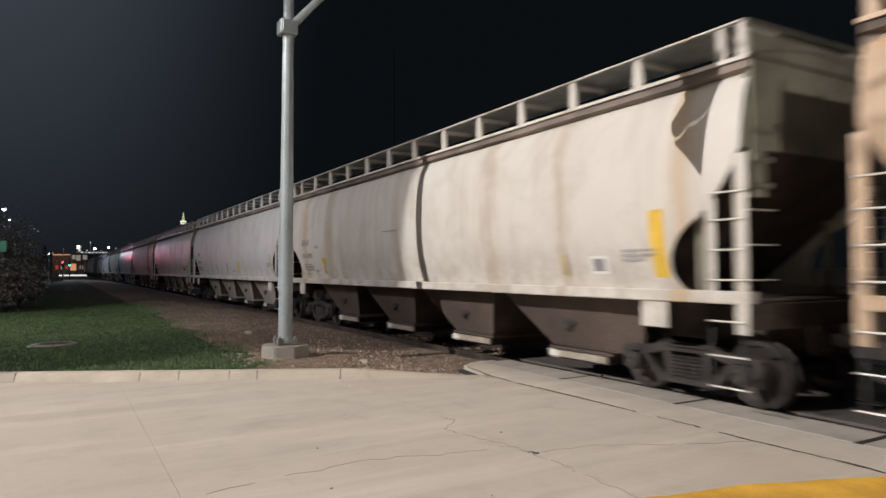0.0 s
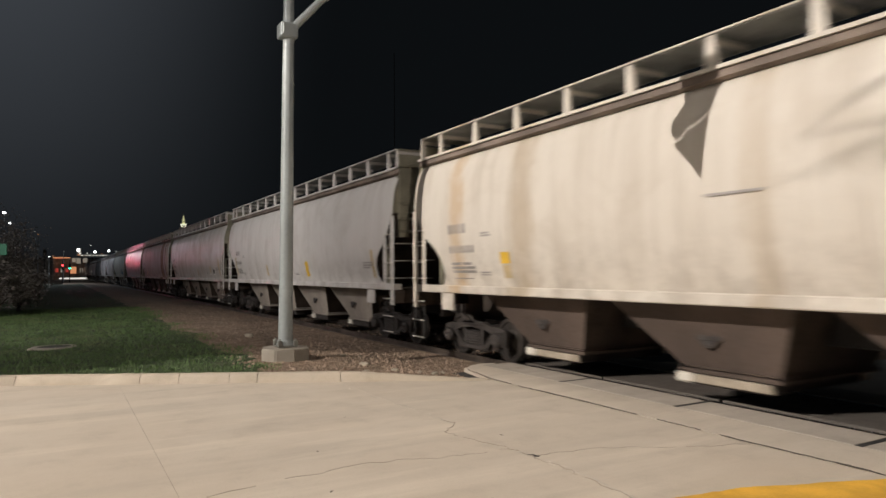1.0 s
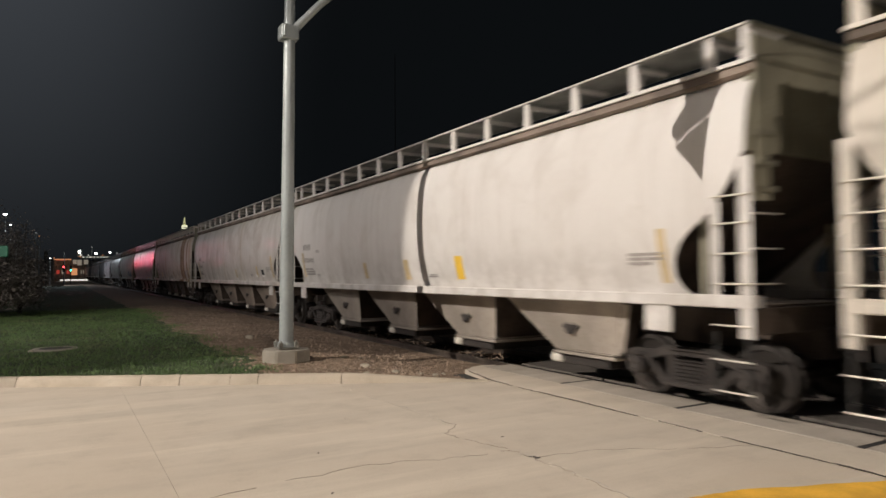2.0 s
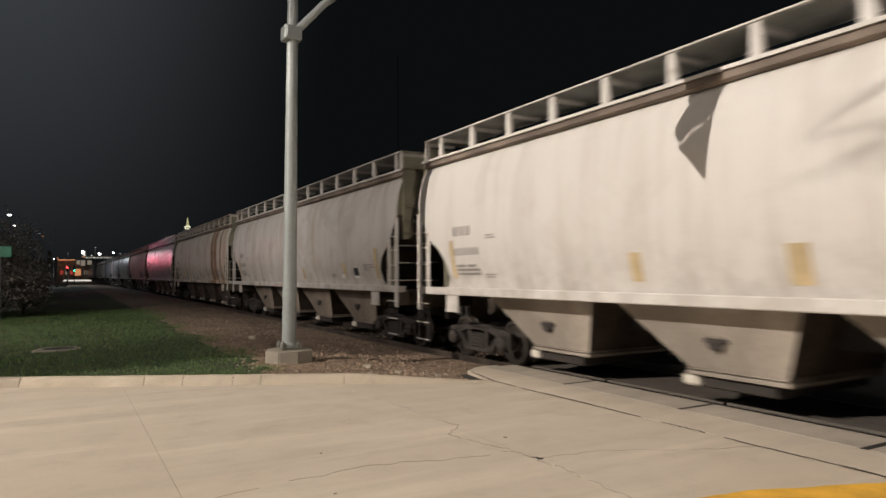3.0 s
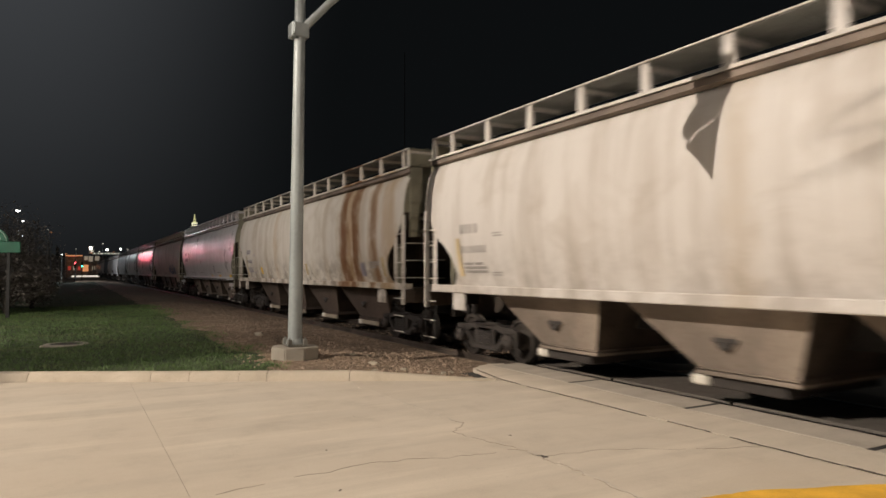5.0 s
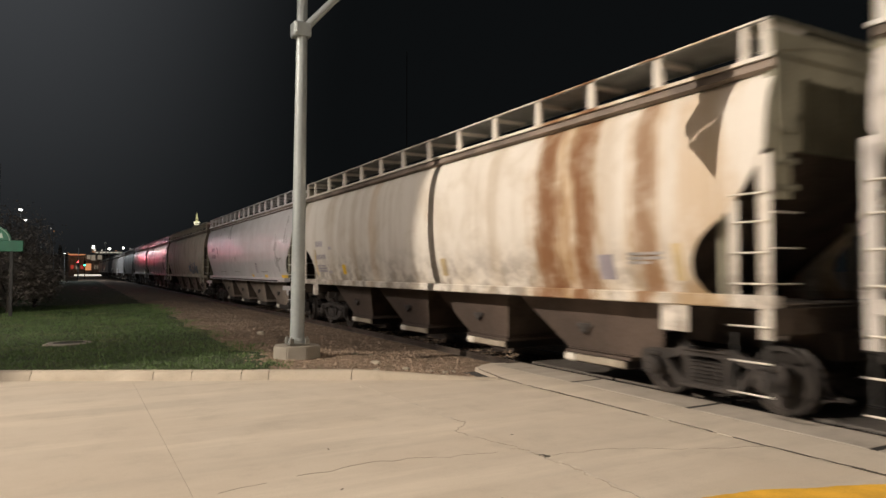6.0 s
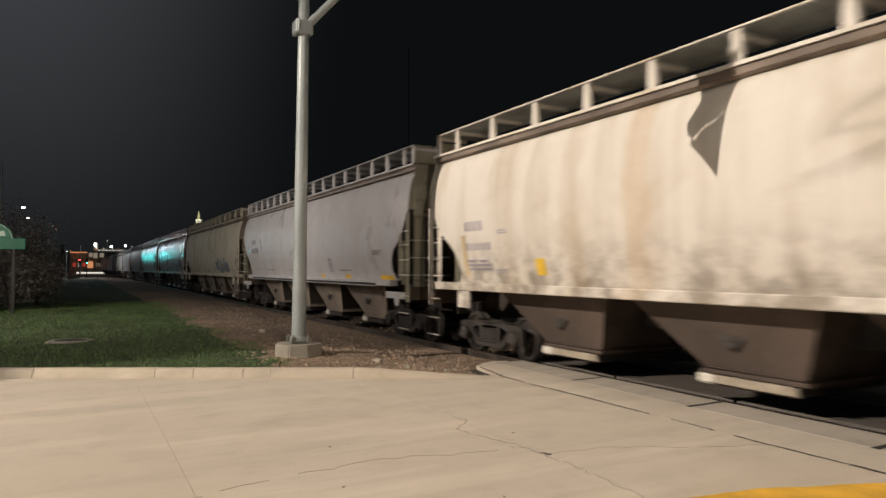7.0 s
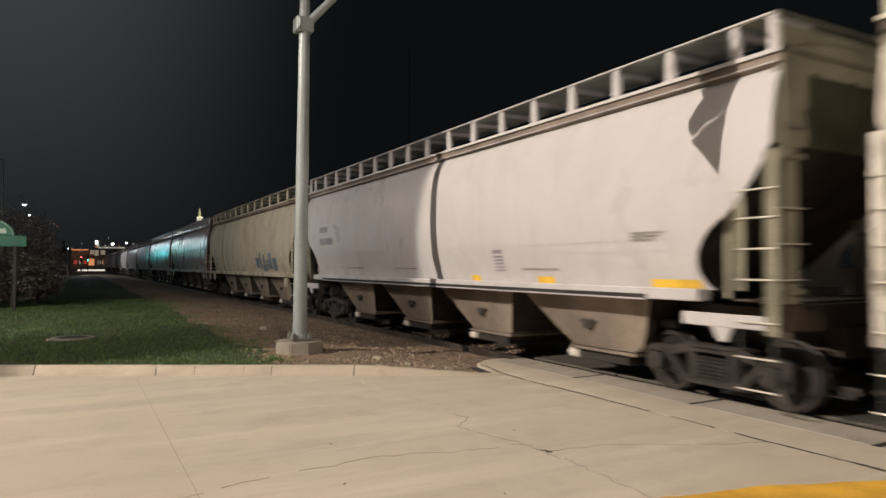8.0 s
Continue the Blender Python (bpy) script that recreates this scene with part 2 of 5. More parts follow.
class Mesh:
    def __init__(self):
        self.v, self.f = [], []

    def add(self, verts, faces):
        n = len(self.v)
        self.v += [tuple(p) for p in verts]
        self.f += [tuple(n + i for i in q) for q in faces]
        return self

    def box(self, x0, x1, y0, y1, z0, z1, c=0.0):
        """A box, with its edges cut back by c."""
        if c <= 0:
            p = [(x, y, z) for x in (x0, x1) for y in (y0, y1) for z in (z0, z1)]
            return self.add(p, [(0, 1, 3, 2), (4, 6, 7, 5), (0, 4, 5, 1), (2, 3, 7, 6), (0, 2, 6, 4), (1, 5, 7, 3)])
        bm = bmesh.new()
        r = bmesh.ops.create_cube(bm, size=1.0)
        for q in r["verts"]:
            q.co = Vector(((x0 + x1) / 2 + q.co.x * (x1 - x0), (y0 + y1) / 2 + q.co.y * (y1 - y0), (z0 + z1) / 2 + q.co.z * (z1 - z0)))
        bmesh.ops.bevel(bm, geom=bm.edges[:], offset=c, segments=1, affect="EDGES")
        return self.take(bm)

    def take(self, bm):
        bm.verts.index_update()
        self.add([q.co for q in bm.verts], [[q.index for q in fc.verts] for fc in bm.faces])
        bm.free()
        return self

    def tube(self, a, b, r, r2=None, seg=12, caps=True):
        a, b = Vector(a), Vector(b)
        q = (b - a).to_track_quat("Z", "Y")
        r2 = r if r2 is None else r2
        p = [a + q @ Vector((r * math.cos(i * math.tau / seg), r * math.sin(i * math.tau / seg), 0)) for i in range(seg)]
        p += [b + q @ Vector((r2 * math.cos(i * math.tau / seg), r2 * math.sin(i * math.tau / seg), 0)) for i in range(seg)]
        fs = [(i, (i + 1) % seg, seg + (i + 1) % seg, seg + i) for i in range(seg)]
        if caps:
            fs += [tuple(reversed(range(seg))), tuple(range(seg, 2 * seg))]
        return self.add(p, fs)

    def lathe(self, prof, axis="x", seg=28, at=(0, 0, 0)):
        """Turn (along, radius) pairs about an axis."""
        p = []
        for s, r in prof:
            for i in range(seg):
                c, d = r * math.cos(i * math.tau / seg), r * math.sin(i * math.tau / seg)
                q = (s, c, d) if axis == "x" else (c, d, s)
                p.append((q[0] + at[0], q[1] + at[1], q[2] + at[2]))
        fs = [(j * seg + i, j * seg + (i + 1) % seg, (j + 1) * seg + (i + 1) % seg, (j + 1) * seg + i) for j in range(len(prof) - 1) for i in range(seg)]
        return self.add(p, fs)

    def plate(self, outline, x0, x1):
        """A plate: an outline of (y, z) between x0 and x1."""
        n = len(outline)
        p = [(x0, y, z) for y, z in outline] + [(x1, y, z) for y, z in outline]
        return self.add(p, [tuple(range(n)), tuple(reversed(range(n, 2 * n)))] + [(i, n + i, n + (i + 1) % n, (i + 1) % n) for i in range(n)])

    def prism(self, outline, z0, z1):
        """A slab: an outline of (x, y) between z0 and z1."""
        n = len(outline)
        p = [(x, y, z0) for x, y in outline] + [(x, y, z1) for x, y in outline]
        return self.add(p, [tuple(reversed(range(n))), tuple(range(n, 2 * n))] + [(i, (i + 1) % n, n + (i + 1) % n, n + i) for i in range(n)])

    def grid(self, rows, thick=None):
        """A sheet of rows of points; with thick, a shell pushed back along that vector."""
        w, h = len(rows[0]), len(rows)
        p = [Vector(q) for r in rows for q in r]
        fs = [(j * w + i, j * w + i + 1, (j + 1) * w + i + 1, (j + 1) * w + i) for j in range(h - 1) for i in range(w - 1)]
        if thick is not None:
            n, t = len(p), Vector(thick)
            p += [q + t for q in p]
            fs += [tuple(n + i for i in reversed(q)) for q in fs[:]]
            rim = [j * w for j in range(h)] + [(h - 1) * w + i for i in range(1, w)] + [j * w + w - 1 for j in range(h - 2, -1, -1)] + [i for i in range(w - 2, 0, -1)]
            fs += [(rim[i], rim[(i + 1) % len(rim)], n + rim[(i + 1) % len(rim)], n + rim[i]) for i in range(len(rim))]
        return self.add(p, fs)

    def mesh(self, name, smooth=None):
        me = bpy.data.meshes.new(name)
        me.from_pydata(self.v, [], self.f)
        bm = bmesh.new()
        bm.from_mesh(me)
        bmesh.ops.recalc_face_normals(bm, faces=bm.faces[:])
        if smooth is not None:
            for fc in bm.faces:
                fc.smooth = True
            for e in bm.edges:
                if len(e.link_faces) == 2 and e.calc_face_angle(0) > radians(smooth):
                    e.smooth = False
        bm.to_mesh(me)
        bm.free()
        return me


def part(name, me, material, parent=None, label="", at=None, smooth=None):
    """Links a Mesh or mesh data as one object under a thing or a part. The material sits on the object, so that alike parts share their data."""
    data = me.mesh(name, smooth) if isinstance(me, Mesh) else me
    ob = new(name, data)
    if not data.materials:
        data.materials.append(material)
    ob.material_slots[0].link = "OBJECT"
    ob.material_slots[0].material = material
    ob.parent = parent
    if at is not None:
        ob.matrix_basis = at
    if label:
        ob["label"] = label
    return ob


def thing(name, label, category, m=None, group="", kind=""):
    ob = new(name)
    ob.empty_display_size = 0.2
    if m is not None:
        ob.matrix_basis = m
    return tagged(ob, label, category, group, kind)


# ---- ground, road, track ----
TRACK_X = 8.3
KERB_A, KERB_B = Vector((-0.79, 12.58)), Vector((3.90, 10.08))
KDIR = (KERB_B - KERB_A).normalized()      # along the kerb, towards the track
KNOR = Vector((-KDIR.y, KDIR.x))           # away from the road
if KNOR.y < 0:
    KNOR = -KNOR


def kerb_pt(s, off=0.0):
    return KERB_B + KDIR * s + KNOR * off


ground = part("ground", Mesh().grid([[(x, y, -0.22) for x in (-900, -60, -8, 0, 20, 120, 900)] for y in (-900, -60, -10, 10, 60, 300, 1500)]), M_SOIL)
tagged(ground, "dark earth reaching to the horizon", "ground", kind="structure")

ROAD_W = -11.8     # offset of the near road edge from the kerb

# gravel strip along the track and the lawn beside it
rng = random.Random(4)


def land(x, y):
    """Height of the ground beyond the kerb: a low lawn that falls to the track bed."""
    s = min(1.0, max(0.0, (6.6 - x) / 2.2))
    h = -0.10 + 0.20 * s * s * (3 - 2 * s)
    return h + 0.05 * (noise.noise(Vector((x * 0.35, y * 0.35, 3))) + 0.4 * noise.noise(Vector((x * 1.7, y * 1.7, 8)))) * (0.4 + 0.6 * s)


def lawn_edge(y):
    """Where the lawn gives way to gravel."""
    return 3.35 + 0.02 * max(0.0, y - 14) + 0.45 * noise.noise(Vector((0.3, y * 0.45, 1.0)))


def strip(name, x0, x1, y0, y1, nx, ny, material, dz=0.0, ragged=False):
    """Ground beyond the kerb, clipped to the kerb's back."""
    rows = []
    for j in range(ny + 1):
        v = j / ny
        row = []
        for i in range(nx + 1):
            x = x0(v) + (x1(v) - x0(v)) * i / nx if callable(x0) else x0 + (x1 - x0) * i / nx
            yk = KERB_A.y + 0.17 + (x - KERB_A.x) * KDIR.y / KDIR.x
            yk = max(yk, min(10.30, 9.2 + (x - 6.1) * 4.0)) if x > 6.0 else yk
            y = yk + (y1 - yk) * v ** 2.2
            if ragged:
                x += (i / nx) ** 40 * (0.55 * noise.noise(Vector((y * 0.5, 2, 2))) + 0.35 * noise.noise(Vector((y * 1.9, 5, 2))))
            row.append((x, y, land(x, y) + (dz if i < nx or not ragged else -0.03)))
        rows.append(row)
    return part(name, Mesh().grid(rows), material, smooth=60)


gravel = strip("gravel_strip", 0.5, 7.35, 0, 160, 110, 90, M_SOIL)
tagged(gravel, "brown gravel and bare earth beside the track", "gravel", kind="structure")


def scatter(name, count, place, make, material, label, category):
    me = Mesh()
    r = random.Random(11)
    for _ in range(count):
        q = place(r)
        if q:
            make(me, r, *q)
    return tagged(part(name, me, material), label, category, kind="stuff")


def blade(me, r, x, y, z, s=1.0):
    h, w, a = s * r.uniform(0.025, 0.075), 0.006 * s + 0.004, r.uniform(0, math.tau)
    dx, dy = w * math.cos(a), w * math.sin(a)
    lx, ly = r.uniform(-0.06, 0.06) * s, r.uniform(-0.06, 0.06) * s
    me.add([(x - dx, y - dy, z), (x + dx, y + dy, z), (x + lx * 0.5 + dx * 0.6, y + ly * 0.5 + dy * 0.6, z + h * 0.6), (x + lx, y + ly, z + h)], [(0, 1, 2), (0, 2, 3)])


def pebble(me, r, x, y, z, s=1.0):
    k = s * (0.010 + 0.045 * r.random() ** 2.5)
    a = r.uniform(0, math.tau)
    p = [(0, 0, 1.1), (1, 0, 0.1), (0.2, 0.9, 0.2), (-0.9, 0.3, 0), (-0.3, -0.9, 0.15), (0, 0, -0.5)]
    q = []
    for px, py, pz in p:
        px, py, pz = px * r.uniform(0.7, 1.3), py * r.uniform(0.7, 1.3), pz * r.uniform(0.5, 0.9)
        q.append((x + k * (px * math.cos(a) - py * math.sin(a)), y + k * (px * math.sin(a) + py * math.cos(a)), z + k * pz))
    me.add(q, [(0, 1, 2), (0, 2, 3), (0, 3, 4), (0, 4, 1), (5, 2, 1), (5, 3, 2), (5, 4, 3), (5, 1, 4)])


def behind_kerb(x, y, off):
    d = Vector((x, y)) - KERB_B
    return d.dot(KNOR) > off


def lawn_place(r):
    y = 9.5 + 26 * r.random() ** 2.1
    x = r.uniform(-6.5, 5.0)
    e = lawn_edge(y)
    dens = min(1.0, max(0.0, (e - x) / 0.9 + 0.12 + 0.9 * noise.noise(Vector((x * 1.1, y * 1.1, 5)))))
    if not behind_kerb(x, y, 0.17) or r.random() > dens or (x - 3.73) ** 2 + (y - 12.5) ** 2 < 0.24:
        return None
    return x, y, land(x, y) - 0.01, 1.0 + 0.02 * (y - 10)


def gravel_place(r):
    y = 9.0 + 30 * r.random() ** 1.9
    x = r.uniform(2.6, 7.2)
    if not behind_kerb(x, y, 0.17) or x < lawn_edge(y) - 0.3 - 0.5 * r.random() or x > 6.0 + max(0.0, y - 9.2) * 0.25 and y < 10.6:
        return None
    return x, y, land(x, y), 1.0


lawn = strip("lawn", -40.0, 3.25, 0, 120, 160, 220, M_LAWN, 0.012, True)
tagged(lawn, "dark green lawn behind the kerb", "lawn", kind="structure")
scatter("grass", 110000, lawn_place, blade, M_BLADE, "short green grass blades growing on the lawn", "grass")
scatter("gravel", 7500, gravel_place, pebble, M_STONE, "loose brown and grey gravel beside the track", "gravel")

# road: concrete slabs with open joints, then the crossing apron
road_bed = part("road", Mesh().prism([tuple(kerb_pt(-70, ROAD_W)), tuple(kerb_pt(8.7, ROAD_W)), (6.08, 9.2), tuple(kerb_pt(1.2)), tuple(kerb_pt(-70))], -0.21, -0.0045), M_CRACKB)
tagged(road_bed, "pale concrete road with cracked slabs and open joints", "road", kind="structure")


def clip_poly(poly, p, n):
    """Keeps the side of a polygon that n points to, by a line through p."""
    out = []
    for i, a in enumerate(poly):
        b = poly[(i + 1) % len(poly)]
        da, db = (a - p).dot(n), (b - p).dot(n)
        if da >= 0:
            out.append(a)
        if (da >= 0) != (db >= 0):
            out.append(a + (b - a) * (da / (da - db)))
    return out


def wander(a, b, amp, seed, n=26):
    """A wandering line from a to b."""
    a, b = Vector(a), Vector(b)
    d = (b - a).normalized()
    w = Vector((-d.y, d.x))
    return [a.lerp(b, i / n) + w * amp * noise.noise(Vector((i * 0.55, seed, 0.3))) * min(1, i, n - i) for i in range(n + 1)]


# slabs: strips along the track's direction, cut at the kerb and at the middle of the road
GAP_J = 0.002
joint_x = [3.88 + 3.05 * k for k in range(-22, 1)] + [6.07]
for i in range(len(joint_x) - 1):
    x0, x1 = joint_x[i] + GAP_J, joint_x[i + 1] - GAP_J
    for o0, o1 in ((-0.02, -5.9), (-5.906, ROAD_W)):
        poly = [Vector((x0, -80)), Vector((x1, -80)), Vector((x1, 80)), Vector((x0, 80))]
        poly = clip_poly(poly, kerb_pt(0, o0), -KNOR)
        poly = clip_poly(poly, kerb_pt(0, o1), KNOR)
        if len(poly) > 2:
            part("slab", Mesh().prism([(q.x, q.y) for q in poly], -0.015, 0.0), M_CONC, road_bed)


def crack(pts, width, material, parent, z=0.004, seed=1, name="crack", gaps=0.0):
    """A ragged, broken ribbon along a line."""
    r = random.Random(seed)
    me, rows, n = Mesh(), [], len(pts)
    fine = []
    for i in range(n - 1):
        for k in range(3):
            q = pts[i].lerp(pts[i + 1], k / 3)
            fine.append(q + Vector((r.uniform(-1, 1), r.uniform(-1, 1))) * width * 0.9)
    n = len(fine)
    for i, q in enumerate(fine):
        d = (fine[min(n - 1, i + 1)] - fine[max(0, i - 1)]).normalized()
        w = Vector((-d.y, d.x)) * width * (0.35 + 0.65 * r.random() ** 2)
        if noise.noise(Vector((i * 0.13, seed * 1.7, 0.5))) < gaps - 0.5:
            if len(rows) > 1:
                me.grid(rows, (0, 0, -0.003))
            rows = []
            continue
        rows.append([(q.x - w.x, q.y - w.y, z), (q.x + w.x, q.y + w.y, z)])
    if len(rows) > 1:
        me.grid(rows, (0, 0, -0.003))
    return part(name, me, material, parent)


def chain(points, amp, seed, n=10):
    out = []
    for i in range(len(points) - 1):
        out += wander(points[i], points[i + 1], amp, seed + i * 3.1, n)[(1 if i else 0):]
    return out


crack(chain([(3.86, 9.9), (3.80, 8.9), (3.92, 7.6), (3.92, 6.82)], 0.10, 2.0), 0.012, M_SEAL, road_bed, seed=3, gaps=0.35)
crack(chain([(3.92, 6.85), (3.98, 6.65), (3.66, 6.35), (3.68, 6.1), (3.87, 5.45)], 0.05, 5.0), 0.007, M_CRACKB, road_bed, seed=5, gaps=0.1)
crack(chain([(3.87, 5.45), (3.89, 5.1), (3.9, 4.7), (3.88, 4.3), (3.80, 3.4), (3.75, 2.4)], 0.07, 9.0), 0.008, M_CRACKB, road_bed, seed=6, gaps=0.12)
crack(chain([(3.89, 5.3), (3.92, 4.9), (3.93, 4.6), (3.90, 4.2), (3.82, 3.4)], 0.06, 9.5), 0.016, M_SEAL, road_bed, 0.0035, seed=7, gaps=0.05)
crack(chain([(0.2, 5.3), (1.31, 5.54), (2.42, 5.70), (3.2, 5.5), (3.87, 5.42)], 0.08, 12.0), 0.0013, M_CRACKB, road_bed, seed=8, gaps=0.12)
crack(chain([(3.89, 5.1), (4.6, 5.0), (5.3, 4.62), (6.05, 4.3)], 0.05, 15.0), 0.0015, M_CRACKB, road_bed, seed=9, gaps=0.12)
crack([Vector((3.90, 5.13)), Vector((3.94, 5.06)), Vector((3.92, 5.02))], 0.035, M_CRACK, road_bed, seed=14, name="pothole")

verge = part("near_verge", Mesh().prism([tuple(kerb_pt(-70, ROAD_W)), tuple(kerb_pt(-70, -60)), (6.0, -60), tuple(kerb_pt(8.6, ROAD_W))], -0.3, 0.1), M_LAWN)
tagged(verge, "grass verge on the near side of the road", "verge", kind="structure")

# yellow line
yl = [(3.2, 3.86), (4.15, 3.60), (4.75, 3.50), (6.0, 3.02), (6.06, 3.0)]
rows = []
pl = chain(yl, 0.03, 31.0, 9)
for i, q in enumerate(pl):
    d = (pl[min(len(pl) - 1, i + 1)] - pl[max(0, i - 1)]).normalized()
    w = Vector((d.y, -d.x)) * (0.55 + 0.01 * noise.noise(Vector((i * 0.9, 2, 2))))
    rows.append([(q.x, q.y, 0.004), (q.x + w.x, q.y + w.y, 0.004)])
part("yellow_line", Mesh().grid(rows, (0, 0, -0.003)), M_YELLOW, road_bed, "worn yellow road paint")

# kerb: cast blocks with open joints
kerb = thing("kerb", "low pale concrete kerb with open and chipped joints", "kerb", kind="structure")
kerb_cuts = [-44, -30, -24, -18, -13.5, -9.6, -7.2, -5.1, -3.16, -2.55, -1.76, -1.32, 0.0, 2.35]
for i in range(len(kerb_cuts) - 1):
    a, b = kerb_cuts[i] + 0.006, kerb_cuts[i + 1] - 0.006
    me = Mesh()
    n = max(2, int((b - a) / 0.12) if b - a < 5 else 12)
    rows = []
    for j in range(n + 1):
        s = a + (b - a) * j / n
        fall = 0.15 * min(1.0, max(0.12, (2.35 - s) / 2.2)) if s > 0 else 0.15
        wob = 0.008 * noise.noise(Vector((s * 4, 1, 1)))
        chip = max(0.0, 0.05 * noise.noise(Vector((s * 2.3, 7, 1)))) + (0.012 if j in (0, n) else 0.0)
        prof = [(-0.02, -0.03), (0.0, 0.02), (0.018 + chip, fall - 0.035 - chip + wob), (0.05 + chip, fall - 0.006 + wob), (0.15, fall + wob), (0.19, fall - 0.01), (0.2, -0.1)]
        rows.append([(kerb_pt(s, o).x, kerb_pt(s, o).y, z) for o, z in prof])
    part("kerb_block", Mesh().grid(rows), M_KERB, kerb, smooth=50)

# crossing: apron strip, edge panels, gauge panels
crossing = thing("level_crossing", "worn concrete panel crossing between road and rails", "crossing", kind="structure")
rows = []
for j in range(75):
    y = -5.3 + j * (15.6 / 74)
    edge = 6.10 + 0.05 * noise.noise(Vector((y * 0.8, 3, 3))) + 0.02 * noise.noise(Vector((y * 4.0, 1, 3)))
    z = 0.025 if y > 7.5 else 0.025 * max(0.0, (y - 5) / 2.5)
    edge += max(0.0, y - 9.2) * 0.25
    rows.append([(edge, y, -0.1), (edge + 0.004, y, 0.004), (edge + 0.10, y, z * 0.5 + 0.005), (edge + 0.4, y, z * 0.6 + 0.008), (6.80, y, 0.012)])
part("apron", Mesh().grid(rows), M_CONC, crossing, "chipped concrete apron", smooth=50)
edge_line = [Vector((6.07 + 0.05 * noise.noise(Vector((y * 0.8, 3, 3))) + 0.02 * noise.noise(Vector((y * 4.0, 1, 3))) + max(0.0, y - 9.2) * 0.25, y)) for y in [-5 + 0.14 * k for k in range(109)]]
crack(edge_line, 0.016, M_CRACK, crossing, 0.012, 17, "edge_crack", 0.22)
part("apron_end", Mesh().prism([(6.45, 10.3), (6.88, 10.3), (7.2, 10.55), (6.9, 10.62), (6.6, 10.5)], -0.1, 0.004), M_CONC, crossing)
for y0 in [8.2 + 2.25 * k for k in range(-6, 1)]:
    y1 = y0 + 2.25 if y0 < 8 else 10.45
    part("crossing_panel", Mesh().box(6.815, 7.455, y0 + 0.037, y1 - 0.037, -0.12, 0.012, 0.012), M_PANEL, crossing)
    part("crossing_panel", Mesh().box(7.70, 8.90, y0 + 0.022, y1 - 0.022, -0.12, 0.008, 0.012), M_SHADED, crossing)
    part("crossing_panel", Mesh().box(9.15, 9.85, y0 + 0.022, y1 - 0.022, -0.12, 0.008, 0.012), M_PANEL, crossing)
    part("joint_strip", Mesh().box(6.82, 7.45, y0 - 0.036, y0 + 0.036, -0.1, 0.009), M_RUBBER, crossing)
part("crossing_bed", Mesh().box(6.1, 14.0, -5.3, 10.3, -0.2, -0.07), M_RUBBER, crossing)
part("far_road", Mesh().prism([(9.87, 9.0), (9.87, -5.3), (40, -21.5), (40, -7.2)], -0.19, 0.0), M_CONC, crossing)

railway = thing("railway_track", "steel rails on dark timber ties in ballast", "railway", kind="structure")
for x in (TRACK_X - 0.755, TRACK_X + 0.755):
    prof = [(-0.07, -0.17), (0.07, -0.17), (0.07, -0.155), (0.012, -0.13), (0.012, -0.045), (0.035, -0.035), (0.035, -0.006), (0.026, -0.001), (-0.026, -0.001), (-0.035, -0.006), (-0.035, -0.035), (-0.012, -0.045), (-0.012, -0.13), (-0.07, -0.155)]
    rail = part("rail", Mesh().grid([[(x + px, y, pz) for px, pz in prof + prof[:1]] for y in (-120, -16, 10.3, 60, 420)]), M_RAIL, railway)
    part("rail_head", Mesh().box(x - 0.024, x + 0.024, -120, 420, -0.0005, 0.002), M_RAILTOP, railway, "polished running surface")
tie = Mesh().box(-1.3, 1.3, -0.11, 0.11, -0.2, -0.165, 0.01).mesh("tie")
for k in range(130):
    part("tie", tie, M_TIE, railway, at=pose(TRACK_X + rng.uniform(-0.03, 0.03), 10.75 + k * 0.52, rng.uniform(-0.01, 0.01), 0, 0, rng.uniform(-1, 1)))


def ballast_place(r):
    y = 10.6 + 26 * r.random() ** 1.7
    x = r.uniform(6.4, 10.2)
    return x, y, -0.17 if 7 < x < 9.6 else -0.13, 1.1


scatter("ballast", 6000, ballast_place, pebble, M_STONE, "dark crushed stone ballast under the rails", "ballast")

# ---- the pole beside the kerb ----


